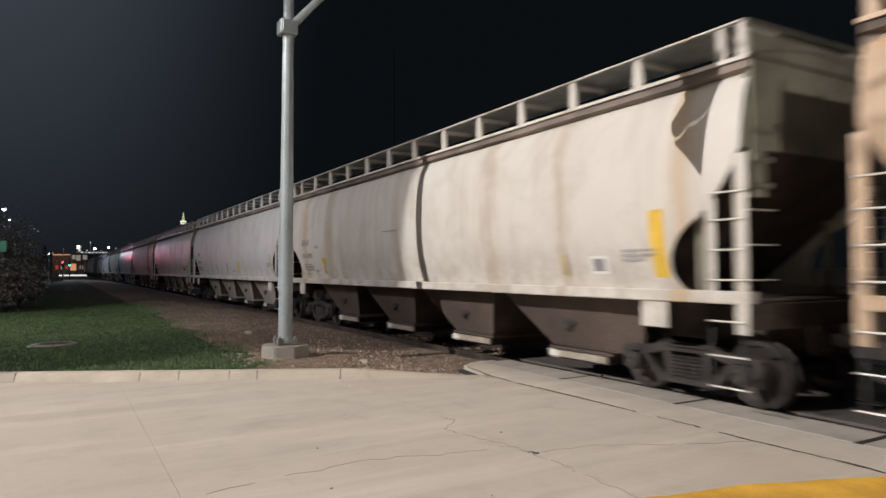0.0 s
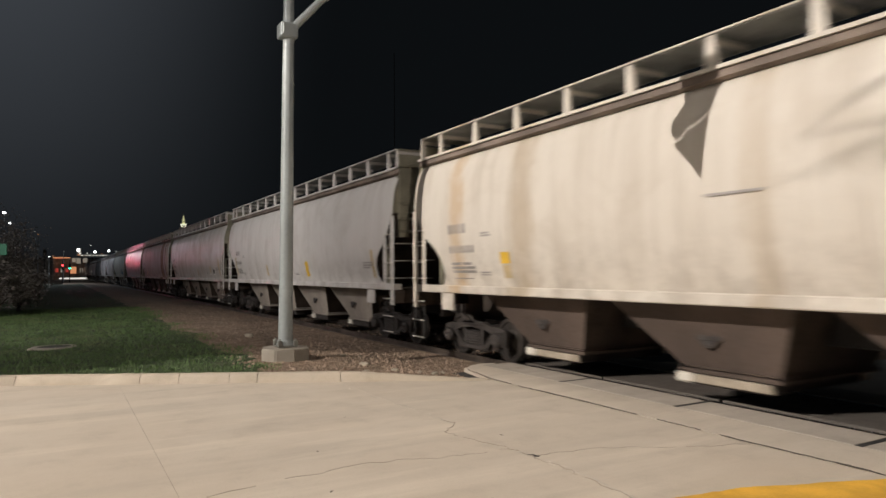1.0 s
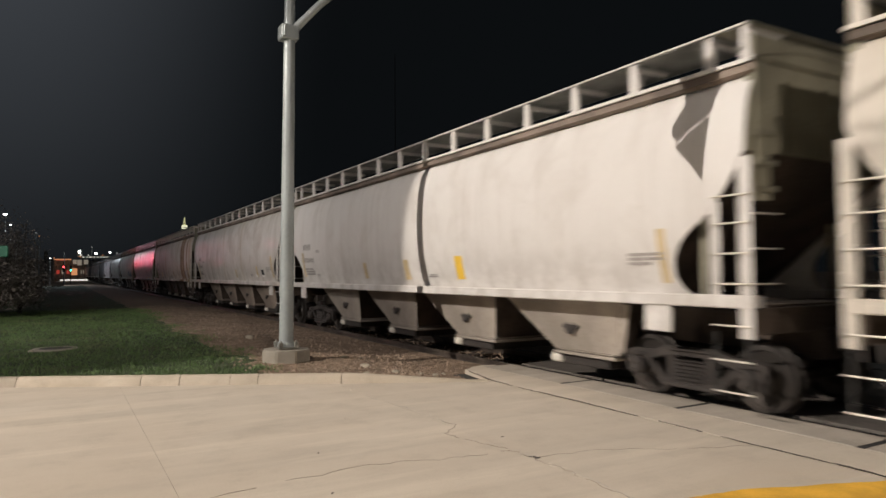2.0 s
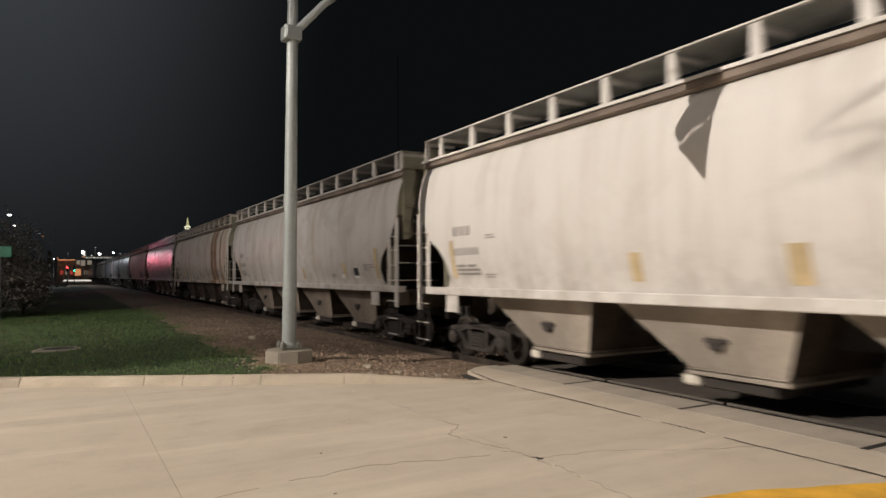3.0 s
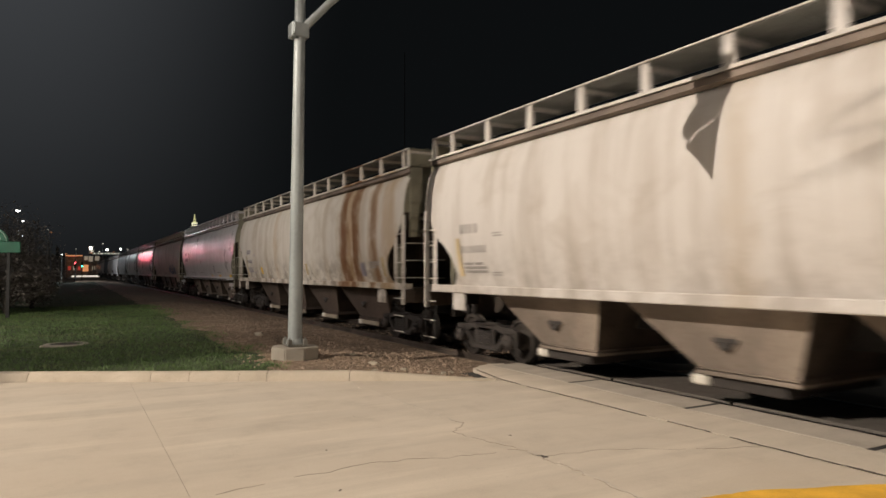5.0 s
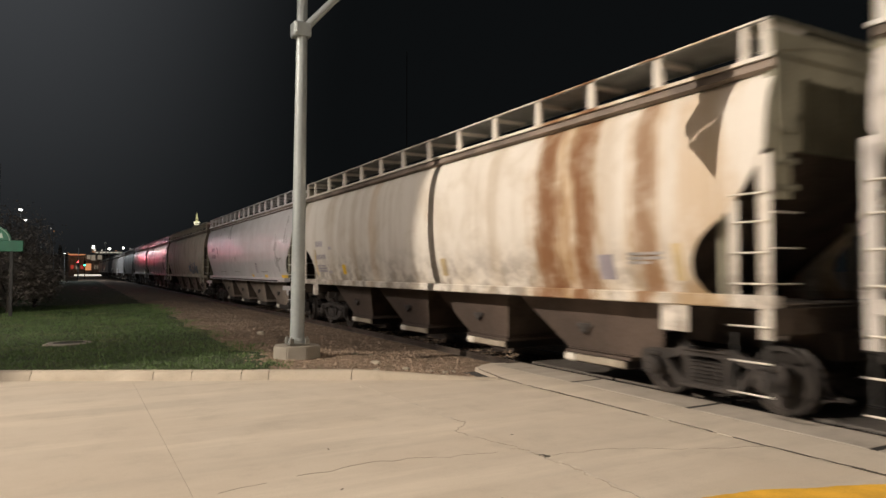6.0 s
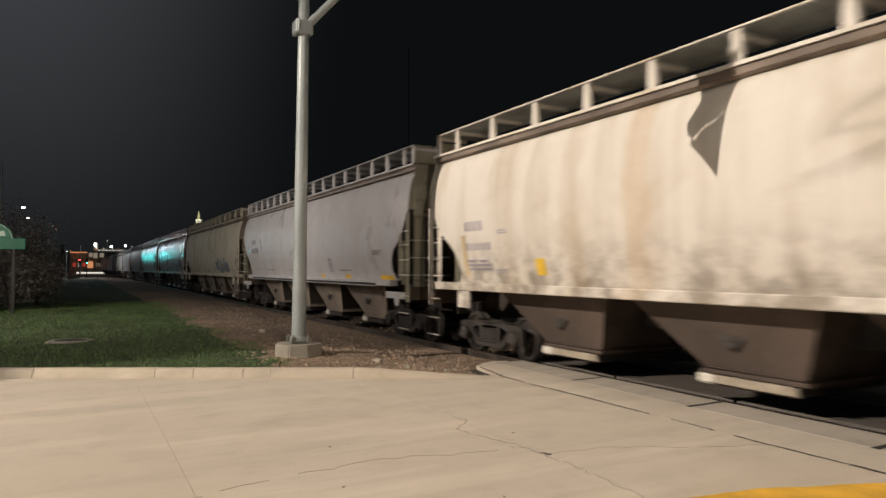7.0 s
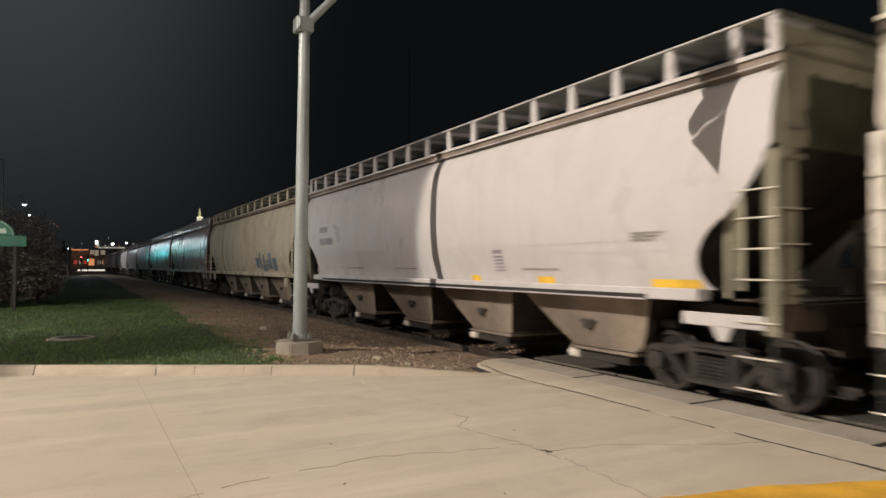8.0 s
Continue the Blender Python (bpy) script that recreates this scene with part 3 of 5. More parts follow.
def street_pole():
    x, y = 3.73, 12.5
    p = thing("street_light_pole", "tall pale galvanised pole with a side arm on a concrete footing", "pole", pose(x, y, 0, 0.2, 0.45, 0))
    oct_ring = [(0.43 * math.cos(math.tau * (i + 0.5) / 8 + 0.5) / math.cos(math.pi / 8), 0.43 * math.sin(math.tau * (i + 0.5) / 8 + 0.5) / math.cos(math.pi / 8)) for i in range(8)]
    bm = bmesh.new()
    vs = [bm.verts.new((x, y, z)) for z in (-0.3, 0.33) for x, y in oct_ring]
    bm.faces.new(vs[8:])
    bm.faces.new(list(reversed(vs[:8])))
    for i in range(8):
        bm.faces.new((vs[i], vs[(i + 1) % 8], vs[8 + (i + 1) % 8], vs[8 + i]))
    bmesh.ops.bevel(bm, geom=bm.edges[:], offset=0.02, segments=2, affect="EDGES")
    part("footing", Mesh().take(bm), M_BASE, p, "stained eight-sided concrete footing", smooth=40)
    part("base_plate", Mesh().box(-0.19, 0.19, -0.19, 0.19, 0.345, 0.375, 0.006), M_BOLT, p)
    for a in (-0.15, 0.15):
        for b in (-0.15, 0.15):
            part("anchor_bolt", Mesh().box(a - 0.04, a + 0.04, b - 0.04, b + 0.04, 0.372, 0.47, 0.012).tube((a, b, 0.46), (a, b, 0.50), 0.016, seg=8), M_BOLT, p)
    part("bolt_cover", Mesh().lathe([(0.376, 0.165), (0.40, 0.163), (0.46, 0.148), (0.465, 0.13)], "z", 20), M_GALV, p, smooth=40)
    part("pole_shaft", Mesh().lathe([(0.376, 0.135), (6.3, 0.105), (7.2, 0.10), (7.22, 0.0)], "z", 28), M_GALV, p, smooth=40)
    part("arm_clamp", Mesh().box(-0.19, 0.15, -0.15, 0.15, 6.24, 6.52, 0.02).box(-0.16, -0.12, -0.20, 0.20, 6.28, 6.48, 0.008), M_GALV, p)
    d = Vector((0.866, -0.5, 0)).normalized()
    pts = [Vector((0, 0, 6.42)) + d * s + Vector((0, 0, h)) for s, h in ((0.05, 0), (0.6, 0.55), (1.4, 1.15), (2.4, 1.5))]
    arm = Mesh()
    for i in range(3):
        arm.tube(pts[i], pts[i + 1], 0.082 - i * 0.008, 0.074 - i * 0.008, 14, i in (0, 2))
    part("arm", arm, M_GALV, p, smooth=40)
    return p


street_pole()

# lamps out of view; C and D only add fill light


def tall_lamp(at, aim):
    x, y, z = at
    p = thing("street_lamp", "tall grey lamp out of view with a flat lamp head", "street lamp", pose(x, y, 0))
    d = (Vector(aim) - Vector(at))
    d.z = 0
    d.normalize()
    part("lamp_post", Mesh().lathe([(-0.2, 0.13), (z + 0.3, 0.08), (z + 0.31, 0)], "z", 16, tuple(-d * 1.2)), M_GALV, p, smooth=40)
    part("bracket", Mesh().tube(-d * 1.2 + Vector((0, 0, z + 0.2)), Vector((0, 0, z + 0.22)), 0.04, seg=8), M_GALV, p)
    head = part("lamp_head", Mesh().box(-0.3, 0.3, -0.3, 0.3, z + 0.16, z + 0.28, 0.03), M_GALV, p)
    part("lens", Mesh().box(-0.22, 0.22, -0.22, 0.22, z + 0.15, z + 0.158), G_WHITE, head)
    return p


tall_lamp(LAMP_A, (6.7, 6.0, 0))
tall_lamp(LAMP_B, (3, 4, 0))
tall_lamp(LAMP_C, (6, 44, 0))
tall_lamp(LAMP_D, (-2, 27, 0))

# unseen cloth between floodlight and train, made up to cast a lobed shadow
CAST_AT = 0.80
corner = Vector(LAMP_A)


def on_beam(y, z, x=6.75):
    return corner.lerp(Vector((x, y, z)), CAST_AT)


def banner():
    b = thing("banner", "unseen dark red cloth, added to cast a lobed shadow", "banner")
    edge = [(4.40, 5.76), (4.0, 5.78), (3.86, 5.70), (3.75, 5.76), (3.55, 5.85), (3.42, 5.83), (3.34, 5.75), (3.26, 5.77), (3.15, 5.66), (3.0, 5.52), (2.82, 5.37)]

    def left(z):
        """The scalloped edge of the cloth at this height."""
        for (z0, y0), (z1, y1) in zip(edge, edge[1:]):
            if z >= z1:
                return y0 + (y1 - y0) * min(1.0, max(0.0, (z0 - z) / (z0 - z1)))
        return edge[-1][1]

    def fold(y, z, i):
        return on_beam(y, z) + Vector((0.03 * math.sin(i * 1.7 + z * 2), 0, 0))

    # two lengths of cloth; the slanting slit lights a stripe in the shadow
    for upper in (True, False):
        rows = []
        for j in range(25):
            v = j / 24
            row = []
            for i in range(9):
                u = i / 8
                cut = 3.62 - 0.30 * u + (0.014 if upper else -0.014)
                z = 4.40 + (cut - 4.40) * v if upper else cut + (2.82 - cut) * v
                right = 5.20 + 0.10 * (4.4 - z)
                row.append(fold(right + (left(z) - right) * u, z, i))
            rows.append(row)
        part("cloth", Mesh().grid(rows, (0.012, 0, 0)), M_CLOTH, b, smooth=60)
    a, c = on_beam(4.9, 4.38), on_beam(6.4, 4.42)
    part("cord", Mesh().tube(a, c, 0.012, seg=6).tube(a.lerp(c, 0.5), a.lerp(c, 0.5) + Vector((0, 0, 0.32)), 0.008, seg=6), M_BLACK, b)


banner()


# unseen tree; its limb tips sit in the floodlight's beam to shadow the train
def bare_tree(x, y):
    q = random.Random(23)
    t = thing("bare_tree", "unseen leafless tree, placed to cast branch shadows", "tree", pose(x, y, 0))
    part("trunk", Mesh().tube((0, 0, -0.2), (0.1, 0.05, 4.6), 0.19, 0.14, 12).tube((0.1, 0.05, 4.6), (0.2, 0.1, 11.5), 0.14, 0.04, 10).lathe([(-0.1, 0.28), (0.15, 0.2)], "z", 12), M_BARK, t, smooth=50)

    def limb(base, tip, r0):
        mid = base.lerp(tip, 0.5) + Vector((q.uniform(-0.2, 0.2), q.uniform(-0.2, 0.2), q.uniform(0.0, 0.25)))
        me = Mesh().tube(base, mid, r0, r0 * 0.6, 8).tube(mid, tip, r0 * 0.6, r0 * 0.25, 8)
        for _ in range(4):
            f0 = mid.lerp(tip, q.uniform(0.0, 0.9))
            me.tube(f0, f0 + (tip - mid) * 0.35 + Vector((q.uniform(-0.3, 0.3), q.uniform(-0.3, 0.3), q.uniform(-0.2, 0.2))), 0.010, 0.004, 6)
        part("limb", me, M_BARK, t)

    for k in range(17):
        tip = Vector(LAMP_A).lerp(Vector((6.7, q.uniform(-1.5, 4.6), q.uniform(2.0, 4.2))), q.uniform(0.55, 0.66)) - Vector((x, y, 0))
        limb(Vector((0.2, 0.1, q.uniform(10.0, 11.2))), tip, 0.024)
    limb(Vector((0.2, 0.1, 10.8)), on_beam(5.65, 4.40) + Vector((0.05, 0, 0.30)) - Vector((x, y, 0)), 0.045)
    return t


bare_tree(-5.9, 0.9)

# ---- the train ----
CAR_L = 17.27
PITCH, SPEED, FRONT = 18.3, 9.17, 4.8
BOARD_Z = 4.63
PROFILE = [(1.46, 1.42), (1.62, 1.47), (1.85, 1.53), (2.15, 1.585), (2.5, 1.615), (2.9, 1.62), (3.3, 1.60), (3.6, 1.56), (3.82, 1.50), (3.96, 1.43), (4.04, 1.36)]


def bulge(z):
    for i in range(len(PROFILE) - 1):
        (z0, x0), (z1, x1) = PROFILE[i], PROFILE[i + 1]
        if z <= z1:
            return x0 + (x1 - x0) * max(0.0, (z - z0) / (z1 - z0))
    return PROFILE[-1][1]


def inset(z):
    """How far the side sheet is cut back at the car's ends at this height."""
    curve = [(3.15, 0.05), (2.95, 0.14), (2.70, 0.31), (2.46, 0.52), (2.36, 0.66), (2.25, 0.85), (2.10, 1.01), (1.90, 1.13), (1.70, 1.15), (1.55, 1.07), (1.46, 0.95)]
    for (z0, e0), (z1, e1) in zip(curve, curve[1:]):
        if z >= z1:
            return e0 + (e1 - e0) * min(1.0, max(0.0, (z0 - z) / (z0 - z1)))
    return curve[-1][1]


HALF = CAR_L / 2
CACHE = {}


def shared(key, build, smooth=None):
    """Mesh data that alike parts share."""
    if key not in CACHE:
        CACHE[key] = build().mesh(key, smooth)
    return CACHE[key]


def side_mesh(sx):
    zs = [1.46 + (4.04 - 1.46) * i / 34 for i in range(35)]
    rows = []
    for z in zs:
        e = HALF - inset(z)
        row = []
        for i in range(61):
            u = i / 60
            y = -e + 2 * e * u
            dent = 0.006 * noise.noise(Vector((y * 0.9, z * 0.9, 4))) + 0.003 * math.sin(y * math.tau / 1.07)
            row.append((sx * (bulge(z) + dent), y, z))
        rows.append(row)
    return Mesh().grid(rows, (-0.02 * sx, 0, 0))


def patch_mesh(y0, y1, z0, z1, off=0.012):
    """A marking that lies on the curved near side; y counted from the car's front."""
    n = max(2, int((z1 - z0) / 0.08) + 1)
    rows = []
    for j in range(n + 1):
        z = z0 + (z1 - z0) * j / n
        rows.append([(-(bulge(z) + off), y0 - HALF + (y1 - y0) * i / 3, z) for i in range(4)])
    return Mesh().grid(rows, (0.004, 0, 0))


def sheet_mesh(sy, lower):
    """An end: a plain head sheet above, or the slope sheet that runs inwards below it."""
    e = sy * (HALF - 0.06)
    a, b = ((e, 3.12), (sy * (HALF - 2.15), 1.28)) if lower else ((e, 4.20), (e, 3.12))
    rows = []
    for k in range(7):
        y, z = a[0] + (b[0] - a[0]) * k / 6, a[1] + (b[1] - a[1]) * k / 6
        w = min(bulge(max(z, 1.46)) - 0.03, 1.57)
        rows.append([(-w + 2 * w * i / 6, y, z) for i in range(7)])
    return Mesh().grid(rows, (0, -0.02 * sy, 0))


def stiffener_mesh(sy):
    e = sy * (HALF - 0.058)
    y0, y1 = sorted((e, e + 0.03 * sy))
    return Mesh().box(-0.035, 0.035, y0, y1, 3.14, 4.0, 0.006)


def end_post_mesh(sx, sy, foot):
    """An upright at the corner: a flat plate with a bent flange and cross straps."""
    y0, y1 = sorted((sy * (HALF - 0.005), sy * (HALF - 0.02)))
    me = Mesh().box(*sorted((sx * 1.20, sx * 1.44)), y0, y1, foot, 4.18, 0.004)
    f0, f1 = sorted((sy * (HALF - 0.02), sy * (HALF - 0.12)))
    me.box(*sorted((sx * 1.425, sx * 1.44)), f0, f1, foot, 4.02)
    return me


def end_board_mesh(sy):
    """Cross walk at the car's end."""
    y0, y1 = sorted((sy * (HALF - 0.06), sy * (HALF - 0.55)))
    return Mesh().box(-1.44, 1.44, y0, y1, BOARD_Z - 0.03, BOARD_Z, 0.006)


def roof_mesh():
    prof = [(-1.472, 4.152), (-1.50, 4.155), (-1.50, 4.20), (-1.46, 4.215), (-0.9, 4.33), (-0.4, 4.39), (0, 4.40), (0.4, 4.39), (0.9, 4.33), (1.46, 4.215), (1.50, 4.20), (1.50, 4.155), (1.472, 4.152)]
    rows = [[(x, y, z) for x, z in prof] for y in [-HALF + 0.0 + CAR_L * i / 16 for i in range(17)]]
    return Mesh().grid(rows)


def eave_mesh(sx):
    """The face under the roof's edge; its colour carries the shade."""
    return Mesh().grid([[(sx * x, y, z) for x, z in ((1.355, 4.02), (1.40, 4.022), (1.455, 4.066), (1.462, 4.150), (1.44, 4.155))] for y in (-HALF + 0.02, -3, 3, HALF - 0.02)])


def eave_lip_mesh(sx):
    """A thin angle along the foot of the eave."""
    x0, x1 = sorted((sx * 1.44, sx * 1.485))
    return Mesh().box(x0, x1, -HALF + 0.03, HALF - 0.03, 4.048, 4.062, 0.003)


def hatch_mesh():
    me = Mesh().box(-0.34, 0.34, -HALF + 0.7, HALF - 0.7, 4.38, 4.50, 0.02)
    for i in range(9):
        y = -HALF + 1.2 + i * (CAR_L - 2.4) / 8
        me.box(-0.4, 0.4, y - 0.03, y + 0.03, 4.44, 4.535, 0.01)
    return me


def board_mesh(sx):
    """Running board: long bearing bars and cross bars, with an edge angle."""
    me = Mesh()
    y0, y1 = -HALF + 0.12, HALF - 0.12
    for i in range(32):
        x = 0.56 + i * 0.0285
        me.box(sx * x - 0.004, sx * x + 0.004, y0, y1, BOARD_Z - 0.03, BOARD_Z)
    for i in range(171):
        y = y0 + (y1 - y0) * i / 170
        me.box(min(sx * 0.55, sx * 1.45), max(sx * 0.55, sx * 1.45), y - 0.005, y + 0.005, BOARD_Z - 0.035, BOARD_Z - 0.005)
    return me


def edge_mesh(sx):
    x0, x1 = sorted((sx * 1.452, sx * 1.472))
    return Mesh().box(x0, x1, -HALF + 0.1, HALF - 0.1, BOARD_Z - 0.018, BOARD_Z + 0.006, 0.004).box(*sorted((sx * 0.54, sx * 0.552)), -HALF + 0.1, HALF - 0.1, BOARD_Z - 0.03, BOARD_Z)


def post_mesh(sx, w):
    """A bent plate bracket, wider at its foot."""
    x0, x1 = sorted((sx * 1.40, sx * 1.452))
    o = [(-w, 4.19), (w, 4.19), (w * 0.72, BOARD_Z - 0.03), (-w * 0.72, BOARD_Z - 0.03)]
    me = Mesh().plate(o, x0, x1)
    x2, x3 = sorted((sx * 0.75, sx * 1.40))
    return me.box(x2, x3, -0.012, 0.012, BOARD_Z - 0.11, BOARD_Z - 0.038)


def sill_mesh(sx, cut=0.0):
    prof = [(1.40, 1.455), (1.60, 1.475), (1.615, 1.46), (1.615, 1.335), (1.60, 1.32), (1.50, 1.32), (1.50, 1.34), (1.40, 1.34)]
    return Mesh().grid([[(sx * x, y, z) for x, z in prof + prof[:1]] for y in (cut - HALF, -HALF / 3, HALF / 3, HALF - cut)]).plate([(cut - HALF, 1.33), (cut - HALF + 0.02, 1.33), (cut - HALF + 0.02, 1.465), (cut - HALF, 1.465)], sx * 1.40, sx * 1.61).plate([(HALF - cut - 0.02, 1.33), (HALF - cut, 1.33), (HALF - cut, 1.465), (HALF - cut - 0.02, 1.465)], sx * 1.40, sx * 1.61)


def bay_sheets(sides):
    """Sloping sheets of one bay: chosen sides of an inverted pyramid under a short rim."""
    top, bot = [(-1.22, -1.42), (1.22, -1.42), (1.22, 1.40), (-1.22, 1.40)], [(-1.0, -1.10), (1.0, -1.10), (1.0, 0.24), (-1.0, 0.24)]
    me = Mesh()
    for k in sides:
        me.grid([[(*ring[k], z), (*ring[(k + 1) % 4], z)] for ring, z in ((top, 1.36), (top, 1.30), (bot, 0.44))])
    return me


def end_skirt_mesh(sx, y0, y1):
    """Side sheet that carries the leading bay out to the truck."""
    return Mesh().grid([[(sx * 1.222, -1.40, 1.36), (sx * 1.222, y0, 1.36)], [(sx * 1.21, -1.38, 1.30), (sx * 1.21, y0, 1.30)], [(sx * 1.003, -1.10, 0.44), (sx * 1.003, y1, 0.56)]], (-0.012 * sx, 0, 0))


def hopper_mesh():
    """One bay's outer sheets with the bottom flange."""
    me = bay_sheets((1, 3))
    me.box(-1.06, 1.06, -1.15, 0.30, 0.40, 0.455, 0.008)
    me.box(-1.045, 1.045, -1.13, 0.28, 0.47, 0.49, 0.004)
    return me


def truck_side(sx):
    """Cast side frame: arched top chord, dropped bottom chord, two columns and the jaws; open windows between them."""
    x0, x1 = sorted((sx * 0.95, sx * 1.06))
    me = Mesh()
    top = [(-1.12, 0.50), (-1.10, 0.62), (-0.95, 0.66), (-0.60, 0.67), (-0.36, 0.74), (0.36, 0.74), (0.60, 0.67), (0.95, 0.66), (1.10, 0.62), (1.12, 0.50), (0.66, 0.53), (0.36, 0.62), (-0.36, 0.62), (-0.66, 0.53)]
    me.plate(top, x0, x1)
    low = [(-0.76, 0.54), (-0.66, 0.54), (-0.40, 0.29), (0.40, 0.29), (0.66, 0.54), (0.76, 0.54), (0.48, 0.19), (-0.48, 0.19)]
    me.plate(low, x0, x1)
    x2, x3 = sorted((sx * 1.055, sx * 1.10))
    me.box(x2, x3, -0.46, 0.46, 0.20, 0.25, 0.01).box(x2, x3, -0.36, 0.36, 0.68, 0.73, 0.01)
    for y in (-0.31, 0.31):
        me.plate([(y - 0.05, 0.27), (y + 0.05, 0.27), (y + 0.05, 0.64), (y - 0.05, 0.64)], x0, x3 if sx > 0 else x1)
    for y in (-1.06, 1.06):
        me.plate([(y - 0.045, 0.30), (y + 0.045, 0.30), (y + 0.06, 0.56), (y - 0.06, 0.56)], x0, x1)
    for y in (-0.89, 0.89):
        me.box(x2, x3, y - 0.13, y + 0.13, 0.55, 0.62, 0.02)
    return me


def spring_mesh():
    return Mesh().lathe([q for k in range(6) for q in ((0.29 + k * 0.05, 0.058), (0.305 + k * 0.05, 0.074), (0.32 + k * 0.05, 0.066))], "z", 10)


def wheelset_mesh():
    """Two flanged wheels with dished plates on an axle, about the local x axis."""
    me = Mesh()
    for s in (-1, 1):
        prof = [(0.68, 0.09), (0.685, 0.17), (0.71, 0.20), (0.70, 0.33), (0.665, 0.36), (0.665, 0.445), (0.69, 0.447), (0.70, 0.421), (0.80, 0.417), (0.805, 0.36), (0.77, 0.34), (0.745, 0.21), (0.80, 0.16), (0.80, 0.09)]
        me.lathe([(s * a, r) for a, r in prof], "x", 32)
        # balance hole bosses, so that the turning shows
        for k in range(3):
            a = k * math.tau / 3
            me.tube((s * 0.735, 0.27 * math.cos(a), 0.27 * math.sin(a)), (s * 0.765, 0.27 * math.cos(a), 0.27 * math.sin(a)), 0.045, seg=8)
    return me.tube((-1.0, 0, 0), (1.0, 0, 0), 0.08, seg=12)


def bearing_mesh(s):
    me = Mesh().lathe([(s * 0.94, 0.13), (s * 1.13, 0.13), (s * 1.14, 0.11), (s * 1.16, 0.10), (s * 1.16, 0.0)], "x", 18)
    for k in range(3):
        a = k * math.tau / 3 + 0.5
        me.tube((s * 1.155, 0.06 * math.cos(a), 0.06 * math.sin(a)), (s * 1.185, 0.06 * math.cos(a), 0.06 * math.sin(a)), 0.018, seg=6)
    return me


def coupler_mesh(sy):
    y0 = sy * (HALF - 0.5)
    y1 = sy * (HALF + 0.42)
    me = Mesh().box(-0.075, 0.075, min(y0, y1), max(y0, y1), 0.76, 0.92, 0.02)
    me.plate([(sy * (HALF + 0.38), 0.68), (sy * (HALF + 0.59), 0.68), (sy * (HALF + 0.59), 0.98), (sy * (HALF + 0.38), 0.98)], -0.16, 0.14)
    me.tube((0.2, sy * (HALF + 0.05), 0.80), (0.22, sy * (HALF + 0.35), 0.42), 0.03, seg=8).tube((0.22, sy * (HALF + 0.35), 0.42), (0.18, sy * (HALF + 0.6), 0.36), 0.03, seg=8)
    return me


def end_frame_mesh(sy):
    """End sill, end platform and draught pocket."""
    ys = sorted((sy * (HALF - 0.02), sy * (HALF - 0.17)))
    me = Mesh().box(-1.58, 1.58, ys[0], ys[1], 1.02, 1.325, 0.01)
    ys = sorted((sy * (HALF - 0.18), sy * (HALF - 2.3)))
    me.box(-0.33, 0.33, ys[0], ys[1], 0.72, 1.22, 0.015)
    ys = sorted((sy * (HALF - 0.05), sy * (HALF - 0.75)))
    me.box(-1.35, 1.35, ys[0], ys[1], 1.332, 1.36, 0.004)
    ys = sorted((sy * (HALF + 0.02), sy * (HALF - 0.2)))
    me.box(-0.30, 0.30, ys[0], ys[1], 0.66, 1.05, 0.02)
    return me


def brake_wheel_mesh(sy):
    y = sy * (HALF + 0.07)
    me = Mesh()
    n = 22
    for i in range(n):
        a, b = i * math.tau / n, (i + 1) * math.tau / n
        me.tube((0.75 + 0.25 * math.cos(a), y, 2.35 + 0.25 * math.sin(a)), (0.75 + 0.25 * math.cos(b), y, 2.35 + 0.25 * math.sin(b)), 0.014, seg=6, caps=False)
    for i in range(5):
        a = i * math.tau / 5
        me.tube((0.75, y, 2.35), (0.75 + 0.25 * math.cos(a), y, 2.35 + 0.25 * math.sin(a)), 0.011, seg=6, caps=False)
    return me.tube((0.75, y + 0.02 * sy, 2.35), (0.75, y - 0.4 * sy, 2.35), 0.02, seg=8)


def stile_mesh(z0, z1, w):
    return Mesh().box(-0.006, 0.006, -w, w, z0, z1, 0.003).box(-0.03, 0.03, w - 0.012, w, z0, z1, 0.003)


BAYS = (-4.8, -1.6, 1.65, 5.02)
TRUCK_FRONT, TRUCK_REAR = 1.32, 1.52     # truck centres from the car's ends
TYRE = 0.419


